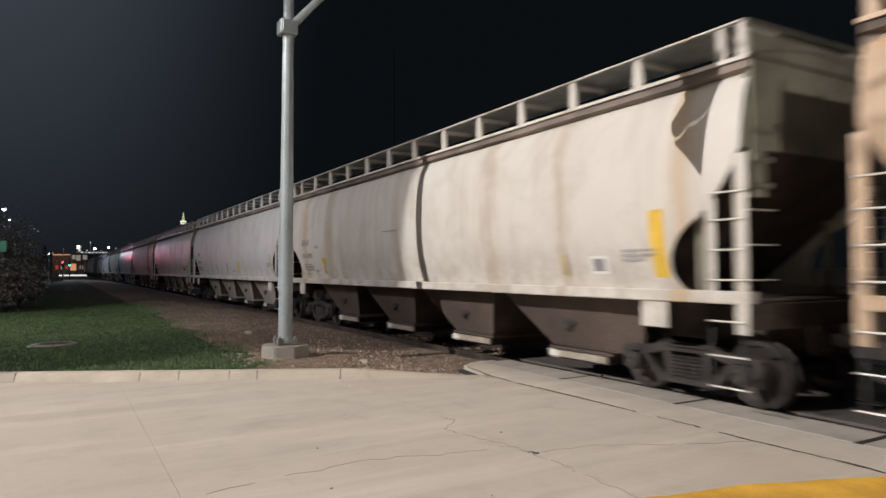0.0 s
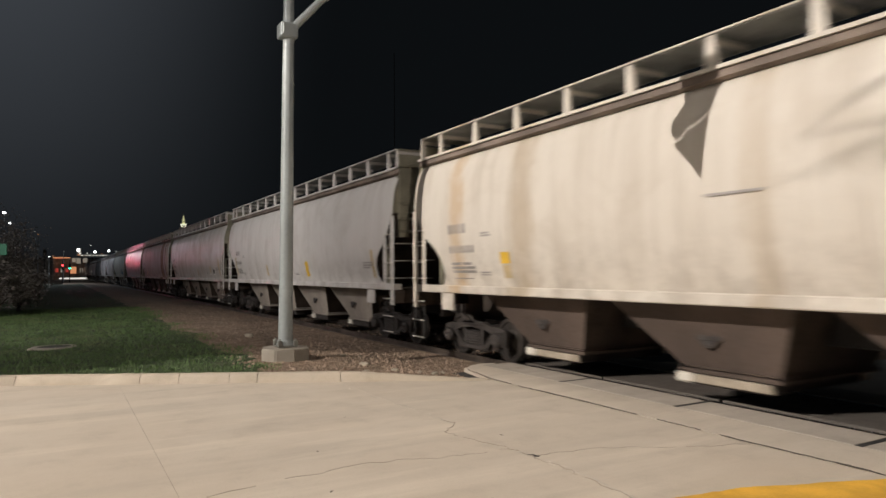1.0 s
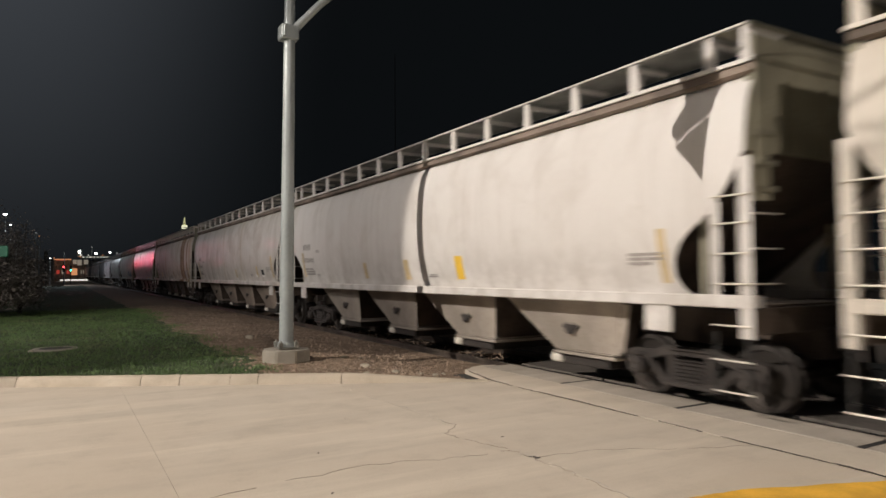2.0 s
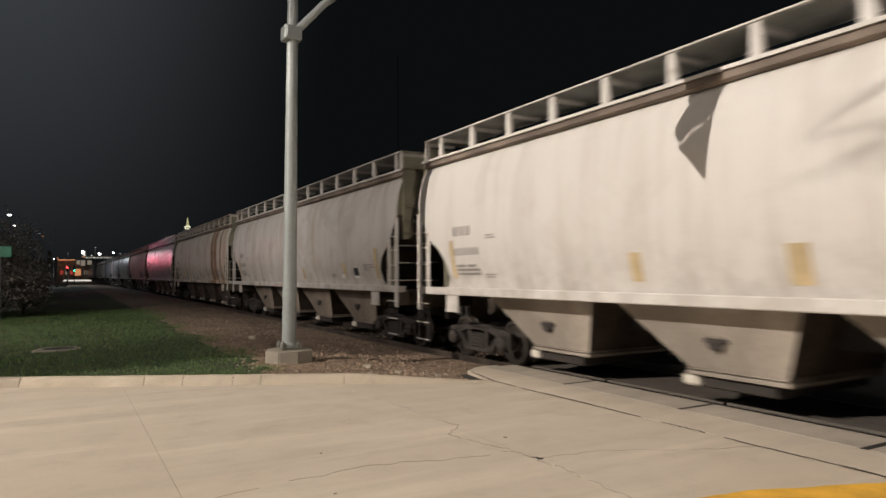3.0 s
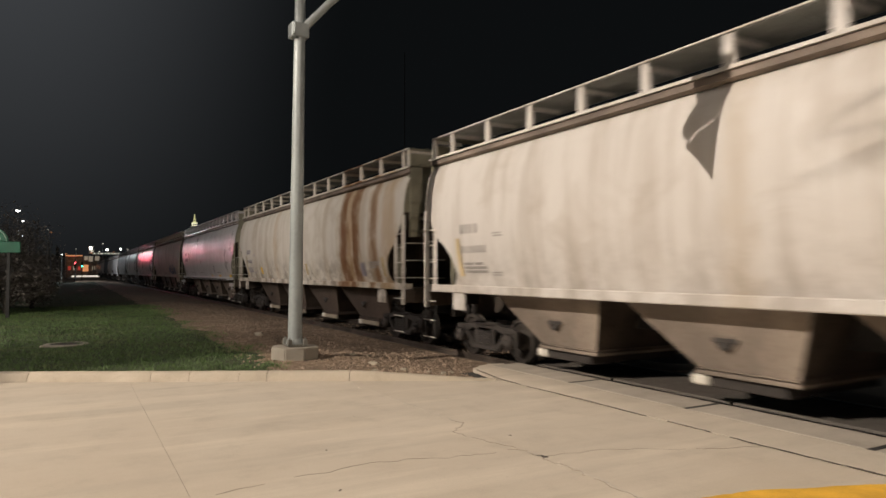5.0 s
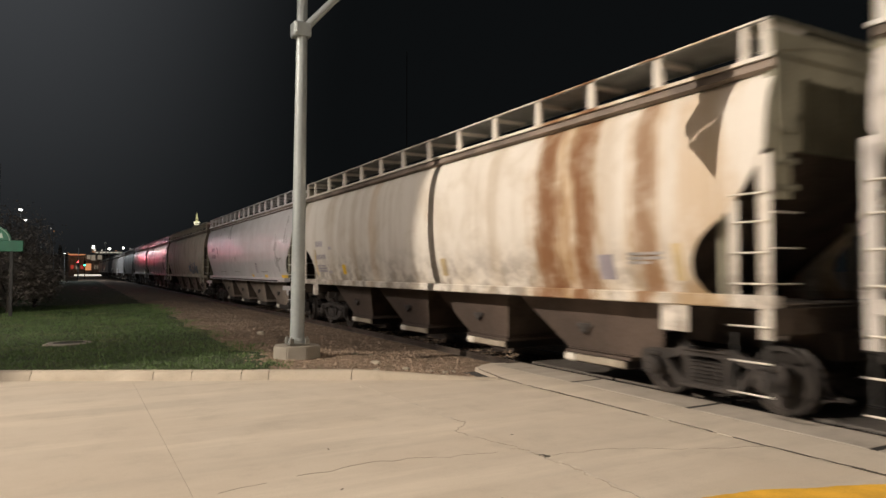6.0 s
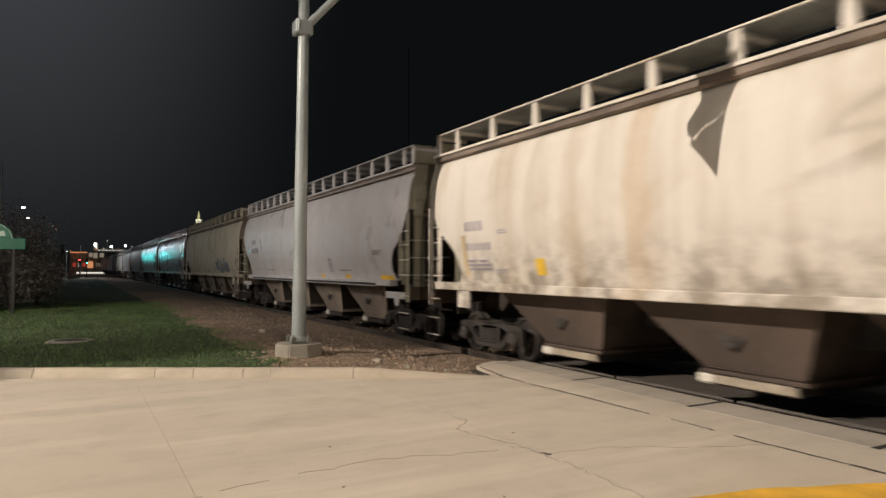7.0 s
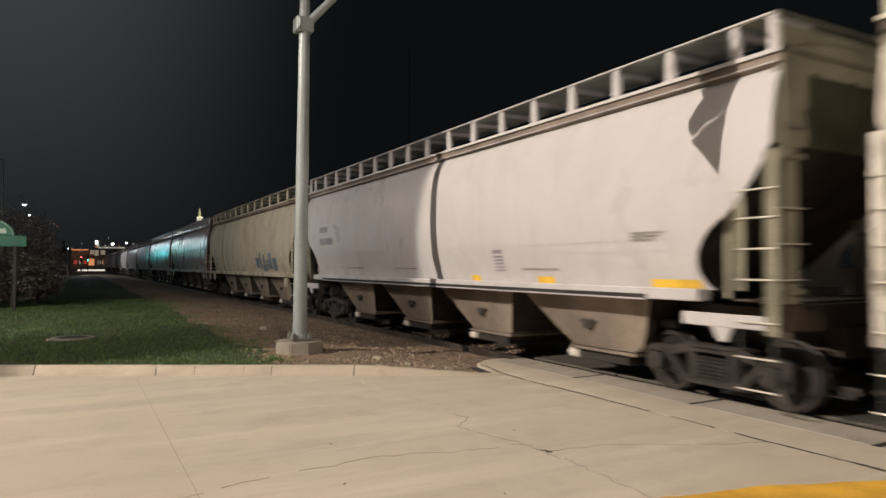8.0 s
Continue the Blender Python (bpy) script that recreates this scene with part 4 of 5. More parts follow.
def hopper_car(name_label, m, mats, marks=(), detail=True, posts=11):
    car = thing("hopper_car", name_label, "train car", m, "cars of the freight train")
    paint, under, end = mats
    smooth_side = posts == 16
    upright = end if smooth_side else paint
    foot = 1.33 if smooth_side else 2.55
    for sx in (-1, 1):
        part("side_wall", shared(f"side_wall{sx}", lambda: side_mesh(sx), 40), paint, car)
        part("side_sill", shared(f"side_sill{sx}{smooth_side}", lambda: sill_mesh(sx, 1.05 if smooth_side else 0.0)), paint, car)
        part("eave", shared(f"eave{sx}", lambda: eave_mesh(sx)), EAVE, car, "dirty under side of the roof edge, darkened for shade")
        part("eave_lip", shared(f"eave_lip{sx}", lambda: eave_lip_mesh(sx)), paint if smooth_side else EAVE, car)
        board = part("running_board", shared(f"running_board{sx}", lambda: board_mesh(sx)), M_GRATE, car, "steel grating walkway")
        part("board_edge", shared(f"board_edge{sx}", lambda: edge_mesh(sx)), paint, board)
        lead, tail = {16: (0.62, 0.62), 13: (0.62, 0.74)}.get(posts, (0.40, 0.91))
        post_y = [-HALF + 0.12, -HALF + lead] + [-HALF + lead + (CAR_L - lead - tail) * i / posts for i in range(1, posts)] + [HALF - tail, HALF - 0.12]
        for i, y in enumerate(post_y):
            w = 0.085 if 1 < i < posts + 1 else 0.06
            part("bracket", shared(f"bracket{sx}{w}", lambda: post_mesh(sx, w)), paint, board, at=pose(0, y, 0))
        for sy in (-1, 1):
            a = sy * (HALF - 0.05)
            part("corner_post", shared("corner_post", lambda: stile_mesh(0.98, 3.05, 0.075)), upright, car, at=pose(sx * 1.605, a, 0, 0, 0, 0 if sx * sy > 0 else 180))
            part("end_post", shared(f"end_post{sx}{sy}{foot}", lambda: end_post_mesh(sx, sy, foot)), end, car, "upright plate at the car's corner")
            for z in (foot + 0.1, 2.95, 3.3):
                part("strap", shared("strap", lambda: Mesh().box(-0.18, 0.18, -0.01, 0.01, 0, 0.07, 0.004)), end, car, at=pose(sx * 1.28, sy * (HALF + 0.008), z))
            part("end_brace", shared("end_brace", lambda: Mesh().box(-0.03, 0.03, -0.045, 0.045, 1.36, 2.42, 0.008)), end, car, at=pose(sx * 1.36, sy * (HALF - 0.80), 0))
            part("ladder_stile", shared("ladder_stile", lambda: stile_mesh(1.47, 2.56, 0.06)), upright, car, at=pose(sx * 1.60, sy * (HALF - 0.46), 0, 0, 0, 0))
            part("stirrup", shared("stirrup", lambda: Mesh().box(-0.008, 0.008, -0.02, 0.02, 0.33, 1.04, 0.003)), M_BLACK, car, at=pose(sx * 1.60, sy * (HALF - 0.47), 0))
            part("stirrup", shared("stirrup", None), M_BLACK, car, at=pose(sx * 1.60, a, 0))
            for z in (1.60, 1.95, 2.30, 2.62, 1.12, 0.72, 0.36):
                part("rung", shared("rung", lambda: Mesh().tube((0, -0.25, 0), (0, 0.25, 0), 0.012, seg=8)), M_RUNG, car, at=pose(sx * 1.63, sy * (HALF - 0.24), z))
            for z in (1.60, 2.0, 2.4):
                part("end_rung", shared("end_rung", lambda: Mesh().tube((-0.24, 0, 0), (0.24, 0, 0), 0.011, seg=8)), M_RUNG, car, at=pose(sx * 1.34, sy * (HALF + 0.03), z))
            if smooth_side:
                # a lower step sill with a gusset under it carries the end
                part("step_sill", shared("step_sill", lambda: Mesh().box(-0.03, 0.03, -0.60, 0.60, 1.03, 1.19, 0.01).plate([(-0.12, 1.035), (0.16, 1.035), (0.06, 0.86), (-0.04, 0.86)], -0.02, 0.02)), paint, car, at=pose(sx * 1.56, sy * (HALF - 0.72), 0))
            else:
                part("bolster_plate", shared("bolster_plate", lambda: Mesh().box(-0.02, 0.02, -0.22, 0.22, 0.98, 1.335, 0.008)), paint, car, at=pose(sx * 1.56, sy * (HALF - 1.38), 0))
    part("roof", shared("roof", roof_mesh, 30), paint, car)
    part("hatch_trough", shared("hatch_trough", hatch_mesh), end, car)
    for sy in (-1, 1):
        part("head_sheet", shared(f"head_sheet{sy}", lambda: sheet_mesh(sy, False)), end, car, "grimy car end")
        part("slope_sheet", shared(f"slope_sheet{sy}", lambda: sheet_mesh(sy, True)), E_GRIME_SHADE, car, "brown slope sheet, grime and shade painted as one dark colour")
        part("end_fascia", shared(f"end_fascia{sy}", lambda: Mesh().box(-1.44, 1.44, *sorted((sy * (HALF - 0.02), sy * (HALF - 0.06))), 4.20, 4.50, 0.01)), end, car)
        part("end_board", shared(f"end_board{sy}", lambda: end_board_mesh(sy)), end, car)
        part("brake_reservoir", shared(f"brake_reservoir{sy}", lambda: Mesh().lathe([(-0.16, 0.0), (-0.16, 0.06), (-0.14, 0.08), (0.14, 0.08), (0.16, 0.06), (0.16, 0.0)], "x", 14)), M_TRUCK, car, at=pose(-0.72, sy * (HALF - 2.3), 0.93, 0, 0, 90))
        for x in (-0.8, 0.0, 0.8):
            part("stiffener", shared(f"stiffener{sy}", lambda: stiffener_mesh(sy)), end, car, at=pose(x, 0, 0))
        part("end_frame", shared(f"end_frame{sy}", lambda: end_frame_mesh(sy)), E_GRIME_SHADE, car)
        part("coupler", shared(f"coupler{sy}", lambda: coupler_mesh(sy)), M_TRUCK, car)
        truck = part("truck", shared("truck", lambda: Mesh().box(-0.95, 0.95, -0.2, 0.2, 0.42, 0.66, 0.04).box(-0.25, 0.25, -0.25, 0.25, 0.64, 0.74, 0.02).box(-0.9, 0.9, -0.5, -0.44, 0.34, 0.40, 0.01).box(-0.9, 0.9, 0.44, 0.5, 0.34, 0.40, 0.01)), M_TRUCK, car, "dusty cast steel truck", at=pose(0, sy * HALF - sy * (TRUCK_REAR if sy > 0 else TRUCK_FRONT), 0))
        for sx in (-1, 1):
            part("side_frame", shared(f"side_frame{sx}", lambda: truck_side(sx)), M_TRUCK, truck)
            for y in (-0.17, 0.0, 0.17):
                part("spring", shared("spring", spring_mesh, 40), M_TRUCK, truck, at=pose(sx * 1.05, y, 0))
            for y in (-0.89, 0.89):
                part("axle_bearing", shared(f"axle_bearing{sx}", lambda: bearing_mesh(sx), 40), M_TRUCK, truck, at=pose(0, y, TYRE))
        for y in (-0.89, 0.89):
            w = part("wheelset", shared("wheelset", wheelset_mesh, 40), M_WHEEL, truck, "steel wheels on an axle", at=pose(0, y, TYRE))
            WHEELS.append((w, y, detail))
    part("brake_wheel", shared("brake_wheel", lambda: brake_wheel_mesh(1)), M_BLACK, car)
    part("centre_sill", shared("centre_sill", lambda: Mesh().box(-0.3, 0.3, -HALF + 2, HALF - 2, 0.82, 1.25, 0.02).box(-1.36, 1.36, -HALF + 1.9, HALF - 1.9, 1.365, 1.44)), M_BLACK, car)
    for y in BAYS:
        h = part("hopper", shared("hopper", hopper_mesh), under, car, at=pose(0, y, 0))
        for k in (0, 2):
            # cross sheets get a darker colour that stands in for shade between bays
            part("cross_sheet", shared(f"cross_sheet{k}", lambda: bay_sheets((k,))), E_GRIME_SHADE, h, "cross sheet of the bay, grime with shade painted in")
        if y == BAYS[0]:
            skirt = (-1.95, -1.75) if under is U_BROWN else (-1.62, -1.28)
            for sx in (-1, 1):
                part("end_skirt", shared(f"end_skirt{sx}{skirt[1]}", lambda: end_skirt_mesh(sx, *skirt)), under, h)
        part("outlet_gate", shared("outlet_gate", lambda: Mesh().box(-0.98, 0.98, -0.95, 0.22, 0.24, 0.395, 0.02)), M_TRUCK, h)
        for sx in (-1, 1):
            if under is U_BROWN:
                part("gate_frame", shared(f"gate_frame{sx}", lambda: Mesh().box(-0.03, 0.03, -1.02, 0.10, 0.27, 0.385, 0.012)), M_FRAME, h, "dusty cream gate frame", at=pose(sx * 1.015, 0, 0))
            part("gate_cap", shared(f"gate_cap{sx}", lambda: Mesh().box(-0.05, 0.05, -0.13, 0.13, 0.23, 0.37, 0.03)), M_CAP, h, "pale painted gate cap", at=pose(sx * 1.0, 0.26, 0.02))
            sl = part("shaker_bracket", shared(f"shaker{sx}", lambda: Mesh().lathe([(0.0, 0.13), (0.03, 0.125), (0.035, 0.09), (0.012, 0.08), (0.01, 0.0)], "x", 16).box(-0.0, 0.03, -0.18, 0.18, -0.03, 0.03, 0.005)), M_TRUCK, h, at=pose(sx * 1.11, -0.22, 0.87, 0, sx * 14 if sx < 0 else 14, 0 if sx > 0 else 180))
    if smooth_side:
        # a smooth-sided car: lapped side seams, pale lip under a painted black shadow line
        for z in (1.95, 2.10):
            part("side_seam", shared(f"side_seam{z}", lambda: patch_mesh(1.3, 15.8, z, z + 0.014, 0.009)), paint, car)
        part("sill_shadow", shared("sill_shadow", lambda: Mesh().box(-1.622, -1.612, -HALF + 1.9, HALF - 1.9, 1.33, 1.385)), M_BLACK, car)
        part("sill_lip", shared("sill_lip", lambda: Mesh().box(-1.64, -1.60, -HALF + 1.9, HALF - 1.9, 1.305, 1.325, 0.004)), paint, car)
    panels = 0
    for name, y0, y1, z0, z1, mat in marks:
        # a panel's print lies a little proud of its ground
        part(name, patch_mesh(y0, y1, z0, z1, 0.012 + 0.004 * panels), mat, car)
        panels += name == "data_panel"
    return car


WHEELS, CARS = [], []


def lettering(y, z, rows, mat=None, name="stencil"):
    """Rows of plain bars in place of writing: (height, list of widths)."""
    out = []
    for hgt, gap, widths in rows:
        p = y
        for w in widths:
            out.append((name, p - w, p, z - hgt, z, mat or M_MARK))
            p -= w + gap
        z -= hgt * 1.55
    return out


def reporting(y=15.75, mat=None):
    """The owner's mark, the number and the small data block near the rear end, as bars."""
    return lettering(y, 2.66, [(0.18, 0.07, [0.10, 0.07, 0.10, 0.13])], mat) + lettering(y, 2.24, [(0.14, 0.07, [0.085] * 6)], mat) + lettering(y, 1.92, [(0.05, 0.06, [0.35, 0.3])] + [(0.05, 0.02, [0.3, 0.2, 0.3])] * 2, mat) + lettering(14.6, 2.46, [(0.03, 0.02, [0.26]), (0.03, 0.3, [0.3])], mat) + lettering(14.75, 1.74, [(0.03, 0.02, [0.3]), (0.025, 0.02, [0.28])], mat)


def small_data(y, z=2.0, mat=None):
    return lettering(y, z, [(0.04, 0.03, [0.35, 0.25]), (0.04, 0.03, [0.3, 0.3]), (0.04, 0.03, [0.4])], mat)


RUST, OCHRE, TAN = (0.20, 0.085, 0.03), (0.46, 0.27, 0.08), (0.38, 0.28, 0.16)
P_TAN = car_paint("paint_tan", (0.62, 0.45, 0.30), (0.40, 0.26, 0.15), 0.7)
P_CREAM = car_paint("paint_dirty_cream", (0.67, 0.62, 0.545), (0.50, 0.445, 0.37), 0.65, [(15.5, 0.6, 0.5, OCHRE), (13.4, 0.8, 0.45, TAN), (5.2, 0.5, 0.5, TAN), (9.0, 0.5, 0.3, TAN), (3.2, 0.4, 0.5, TAN), (0.9, 0.35, 0.5, OCHRE)], 0.3)
P_WHITE = car_paint("paint_white", (0.70, 0.67, 0.64), (0.52, 0.48, 0.44), 0.5, [], 0.25)
P_GREY = car_paint("paint_streaked_grey", (0.62, 0.585, 0.55), (0.40, 0.35, 0.30), 0.7, [(6.0, 0.5, 0.35, TAN), (9.5, 0.6, 0.3, TAN)], 0.3, 0.36)
P_RUST = car_paint("paint_rust_streaked", (0.72, 0.67, 0.60), (0.52, 0.45, 0.36), 0.65, [(3.9, 1.2, 0.55, OCHRE), (3.15, 1.1, 0.6, OCHRE), (1.85, 0.8, 0.5, OCHRE), (0.9, 0.9, 0.45, OCHRE), (3.95, 0.85, 0.95, RUST), (3.1, 0.75, 0.95, RUST), (1.85, 0.5, 0.7, RUST), (5.6, 0.5, 0.35, TAN), (11.2, 0.6, 0.35, OCHRE), (2.6, 0.5, 0.3, TAN), (14.4, 0.7, 0.3, TAN), (12.6, 0.6, 0.3, TAN)], 0.7, 0.55)
P_CLEAN = car_paint("paint_pale_violet", (0.61, 0.585, 0.59), (0.48, 0.44, 0.44), 0.35, [], 0.12, 0.26)
P_VIOLET = car_paint("paint_violet_grey", (0.42, 0.39, 0.40), (0.28, 0.25, 0.25), 0.5, [], 0.4, 0.22)
P_BUFF = car_paint("paint_buff", (0.52, 0.47, 0.37), (0.32, 0.28, 0.21), 0.6, [(13.5, 0.5, 0.4, RUST)], 0.5, 0.6)
P_DARK = car_paint("paint_dark_grey", (0.16, 0.16, 0.17), (0.10, 0.09, 0.085), 0.5)
U_BROWN = plain("underside_brown", (0.10, 0.072, 0.057), 0.8, vary=0.35, scale=3, tint=(0.08, 0.055, 0.04))
U_PALE = plain("underside_pale", (0.40, 0.35, 0.30), 0.75, vary=0.35, scale=3, tint=(0.17, 0.13, 0.10))
U_DUST = plain("underside_dusty", (0.29, 0.235, 0.19), 0.8, vary=0.4, scale=3, tint=(0.12, 0.085, 0.06))
E_GREEN = plain("end_olive_grey", (0.29, 0.27, 0.20), 0.75, vary=0.32, scale=4, tint=(0.10, 0.085, 0.06))
# brown dirt, darkened further for the shade under the roof edge
EAVE = plain("eave_grime_shade", (0.25, 0.20, 0.165), 0.85, vary=0.45, scale=3, tint=(0.10, 0.075, 0.06))
# grime, with the shade of car ends and bay gaps painted in
E_GRIME_SHADE = plain("end_grime_shade", (0.068, 0.05, 0.037), 0.85, vary=0.5, scale=4, tint=(0.03, 0.025, 0.02))
E_BROWN = plain("end_brown", (0.20, 0.155, 0.12), 0.8, vary=0.5, scale=4, tint=(0.07, 0.05, 0.04))

CAR_LIST = [
    ("tan covered hopper car with a faded brown wash", (P_TAN, U_BROWN, E_BROWN), reporting()),
    ("dirty cream covered hopper car with ochre stains and a brown underside", (P_CREAM, U_BROWN, E_GREEN),
     reporting() + small_data(1.95) + [("placard", 13.78, 14.05, 1.88, 2.08, M_PLACARD), ("placard", 13.80, 14.02, 1.62, 1.86, M_OCHRE), ("placard", 1.18, 1.42, 1.62, 2.5, M_PLACARD), ("data_panel", 2.25, 2.62, 1.66, 1.92, M_WHITE), ("data_panel", 2.32, 2.55, 1.70, 1.88, M_MARK), ("placard", 3.1, 3.28, 1.64, 1.95, M_OCHRE), ("patch", 15.05, 15.75, 1.6, 1.62, M_MARK), ("patch", 8.9, 9.7, 2.62, 2.65, M_MARK)]),
    ("white covered hopper car with yellow markers and pale hoppers", (P_WHITE, U_PALE, E_GREEN),
     reporting() + small_data(1.9) + [("placard", 6.25, 6.52, 1.62, 2.08, M_PLACARD), ("placard", 8.55, 8.80, 1.60, 2.05, M_OCHRE), ("placard", 10.9, 11.1, 1.62, 2.02, M_OCHRE), ("placard", 1.22, 1.36, 1.6, 2.3, M_OCHRE), ("stencil", 7.3, 7.7, 1.66, 1.685, M_MARK), ("stencil", 7.34, 7.66, 1.70, 1.72, M_MARK), ("placard", 15.78, 15.92, 1.65, 2.4, M_OCHRE)]),
    ("grey-white covered hopper car with dark wash streaks and dusty hoppers", (P_GREY, U_DUST, E_GREEN),
     reporting() + small_data(2.13) + [("data_panel", 2.48, 2.88, 1.64, 1.94, M_WHITE), ("data_panel", 2.51, 2.85, 1.71, 1.92, M_BLACK), ("placard", 3.38, 3.60, 1.63, 2.06, M_OCHRE), ("data_panel", 3.45, 3.78, 1.63, 1.75, M_WHITE), ("placard", 1.20, 1.38, 1.63, 2.4, M_OCHRE), ("placard", 7.0, 7.2, 1.6, 1.95, M_OCHRE)] + lettering(4.6, 1.75, [(0.03, 0.02, [0.4]), (0.03, 0.02, [0.36])]) + [("placard", 15.78, 15.92, 1.65, 2.4, M_OCHRE)]),
    ("cream covered hopper car with broad rust runs near its leading end", (P_RUST, U_BROWN, E_GREEN),
     reporting(mat=M_MARKBLUE) + small_data(2.2) + [("data_panel", 2.50, 2.80, 1.62, 1.98, M_MARKBLUE), ("placard", 13.3, 13.55, 1.64, 1.92, M_PLACARD), ("placard", 7.4, 7.62, 1.64, 2.0, M_OCHRE), ("placard", 15.75, 15.90, 1.6, 2.4, M_OCHRE), ("placard", 1.24, 1.40, 1.62, 2.1, M_OCHRE)]),
    ("clean pale violet-white covered hopper car with yellow marker strips", (P_CLEAN, U_DUST, E_GREEN),
     lettering(15.6, 2.95, [(0.18, 0.04, [0.2, 0.2, 0.2])], M_MARKBLUE) + lettering(15.6, 2.6, [(0.2, 0.04, [0.16] * 6)], M_MARKBLUE) + lettering(2.2, 2.22, [(0.03, 0.02, [0.3, 0.3]), (0.03, 0.02, [0.5]), (0.03, 0.02, [0.4])]) + [("marker_strip", 1.12, 1.95, 1.47, 1.58, M_PLACARD), ("marker_strip", 4.05, 4.5, 1.47, 1.58, M_PLACARD), ("marker_strip", 6.35, 6.65, 1.47, 1.58, M_PLACARD), ("stencil", 3.9, 4.9, 1.68, 1.72, M_MARK), ("stencil", 9.0, 10.2, 1.68, 1.71, M_MARK), ("stencil", 12.2, 13.4, 1.68, 1.71, M_MARK)] + lettering(5.75, 2.05, [(0.07, 0.02, [0.3])] + [(0.04, 0.02, [0.32])] * 5, M_MARKBLUE)),
    ("buff covered hopper car with faint blue paint low on its side", (P_BUFF, U_DUST, E_BROWN),
     reporting() + [("paint_tag", a, b, c, d, M_BLUE) for a, b, c, d in ((2.8, 3.4, 1.56, 2.05), (3.55, 3.95, 1.62, 2.28), (4.1, 4.3, 1.58, 2.0), (4.45, 5.1, 1.52, 1.8), (4.6, 4.9, 1.84, 2.2), (5.25, 5.5, 1.6, 2.3), (5.62, 6.2, 1.66, 2.1))]),
    ("violet-grey covered hopper car", (P_VIOLET, U_BROWN, E_BROWN), reporting()),
    ("violet-grey covered hopper car with a glossy side", (P_VIOLET, U_BROWN, E_BROWN), reporting()),
    ("dark grey covered hopper car", (P_DARK, U_BROWN, E_BROWN), []),
    ("pale grey covered hopper car", (P_CLEAN, U_BROWN, E_BROWN), []),
    ("pale grey covered hopper car", (P_GREY, U_BROWN, E_BROWN), []),
    ("dark grey covered hopper car", (P_DARK, U_BROWN, E_BROWN), []),
    ("pale covered hopper car", (P_WHITE, U_BROWN, E_BROWN), []),
    ("grey covered hopper car", (P_VIOLET, U_BROWN, E_BROWN), []),
    ("pale covered hopper car", (P_CREAM, U_BROWN, E_BROWN), []),
    ("grey covered hopper car", (P_GREY, U_BROWN, E_BROWN), []),
]


def car_pose(i, t):
    slack = -0.17 if i == 0 else 0.0     # the first coupling is stretched
    return pose(TRACK_X, FRONT + (i - 1) * PITCH + HALF + slack - SPEED * t, 0)


for i, (text, mats, marks) in enumerate(CAR_LIST):
    CARS.append(hopper_car(text, car_pose(i, 0), mats, marks, i < 8, {5: 16, 2: 13, 7: 14}.get(i, 12)))

# ---- beyond the lawn: sign, shrubs, lamps, town lights ----


def park_sign():
    s = thing("park_sign", "green arched park sign with a pale emblem on dark posts", "sign", pose(-2.35, 28, 0.05, 0, 0, -4))
    pts = [(0.72 * math.cos(math.pi * i / 16) - 0.33, 2.77 + 0.55 * math.sin(math.pi * i / 16)) for i in range(17)]
    me = Mesh()
    n = len(pts)
    me.add([(x, -0.05, z) for x, z in pts] + [(x, 0.05, z) for x, z in pts], [tuple(range(n)), tuple(reversed(range(n, 2 * n)))] + [(i, i + 1, n + i + 1, n + i) for i in range(n - 1)] + [(n - 1, 0, n, 2 * n - 1)])
    part("arch_panel", me, M_SIGN, s)
    part("name_panel", Mesh().box(-1.35, 0.76, -0.06, 0.06, 2.36, 2.76, 0.02), M_SIGN, s)
    rim = Mesh()
    for i in range(n - 1):
        a, b = pts[i], pts[i + 1]
        rim.tube((a[0] * 0.94 - 0.025, -0.055, a[1] - 0.03), (b[0] * 0.94 - 0.025, -0.055, b[1] - 0.03), 0.012, seg=6)
    part("rim", rim, M_SIGNW, s)
    part("emblem", Mesh().add([(x, -0.058, z) for x, z in ((-0.95, 2.86), (-0.6, 3.12), (-0.45, 3.0), (-0.2, 3.16), (-0.02, 2.98), (0.1, 3.02), (0.16, 2.84), (-0.3, 2.80))], [tuple(range(8))]), M_SIGNW, s)
    for x in (-1.1, 0.4):
        part("sign_post", Mesh().box(x - 0.05, x + 0.06, -0.05, 0.05, -0.1, 2.4, 0.01), M_BLACK, s)


park_sign()


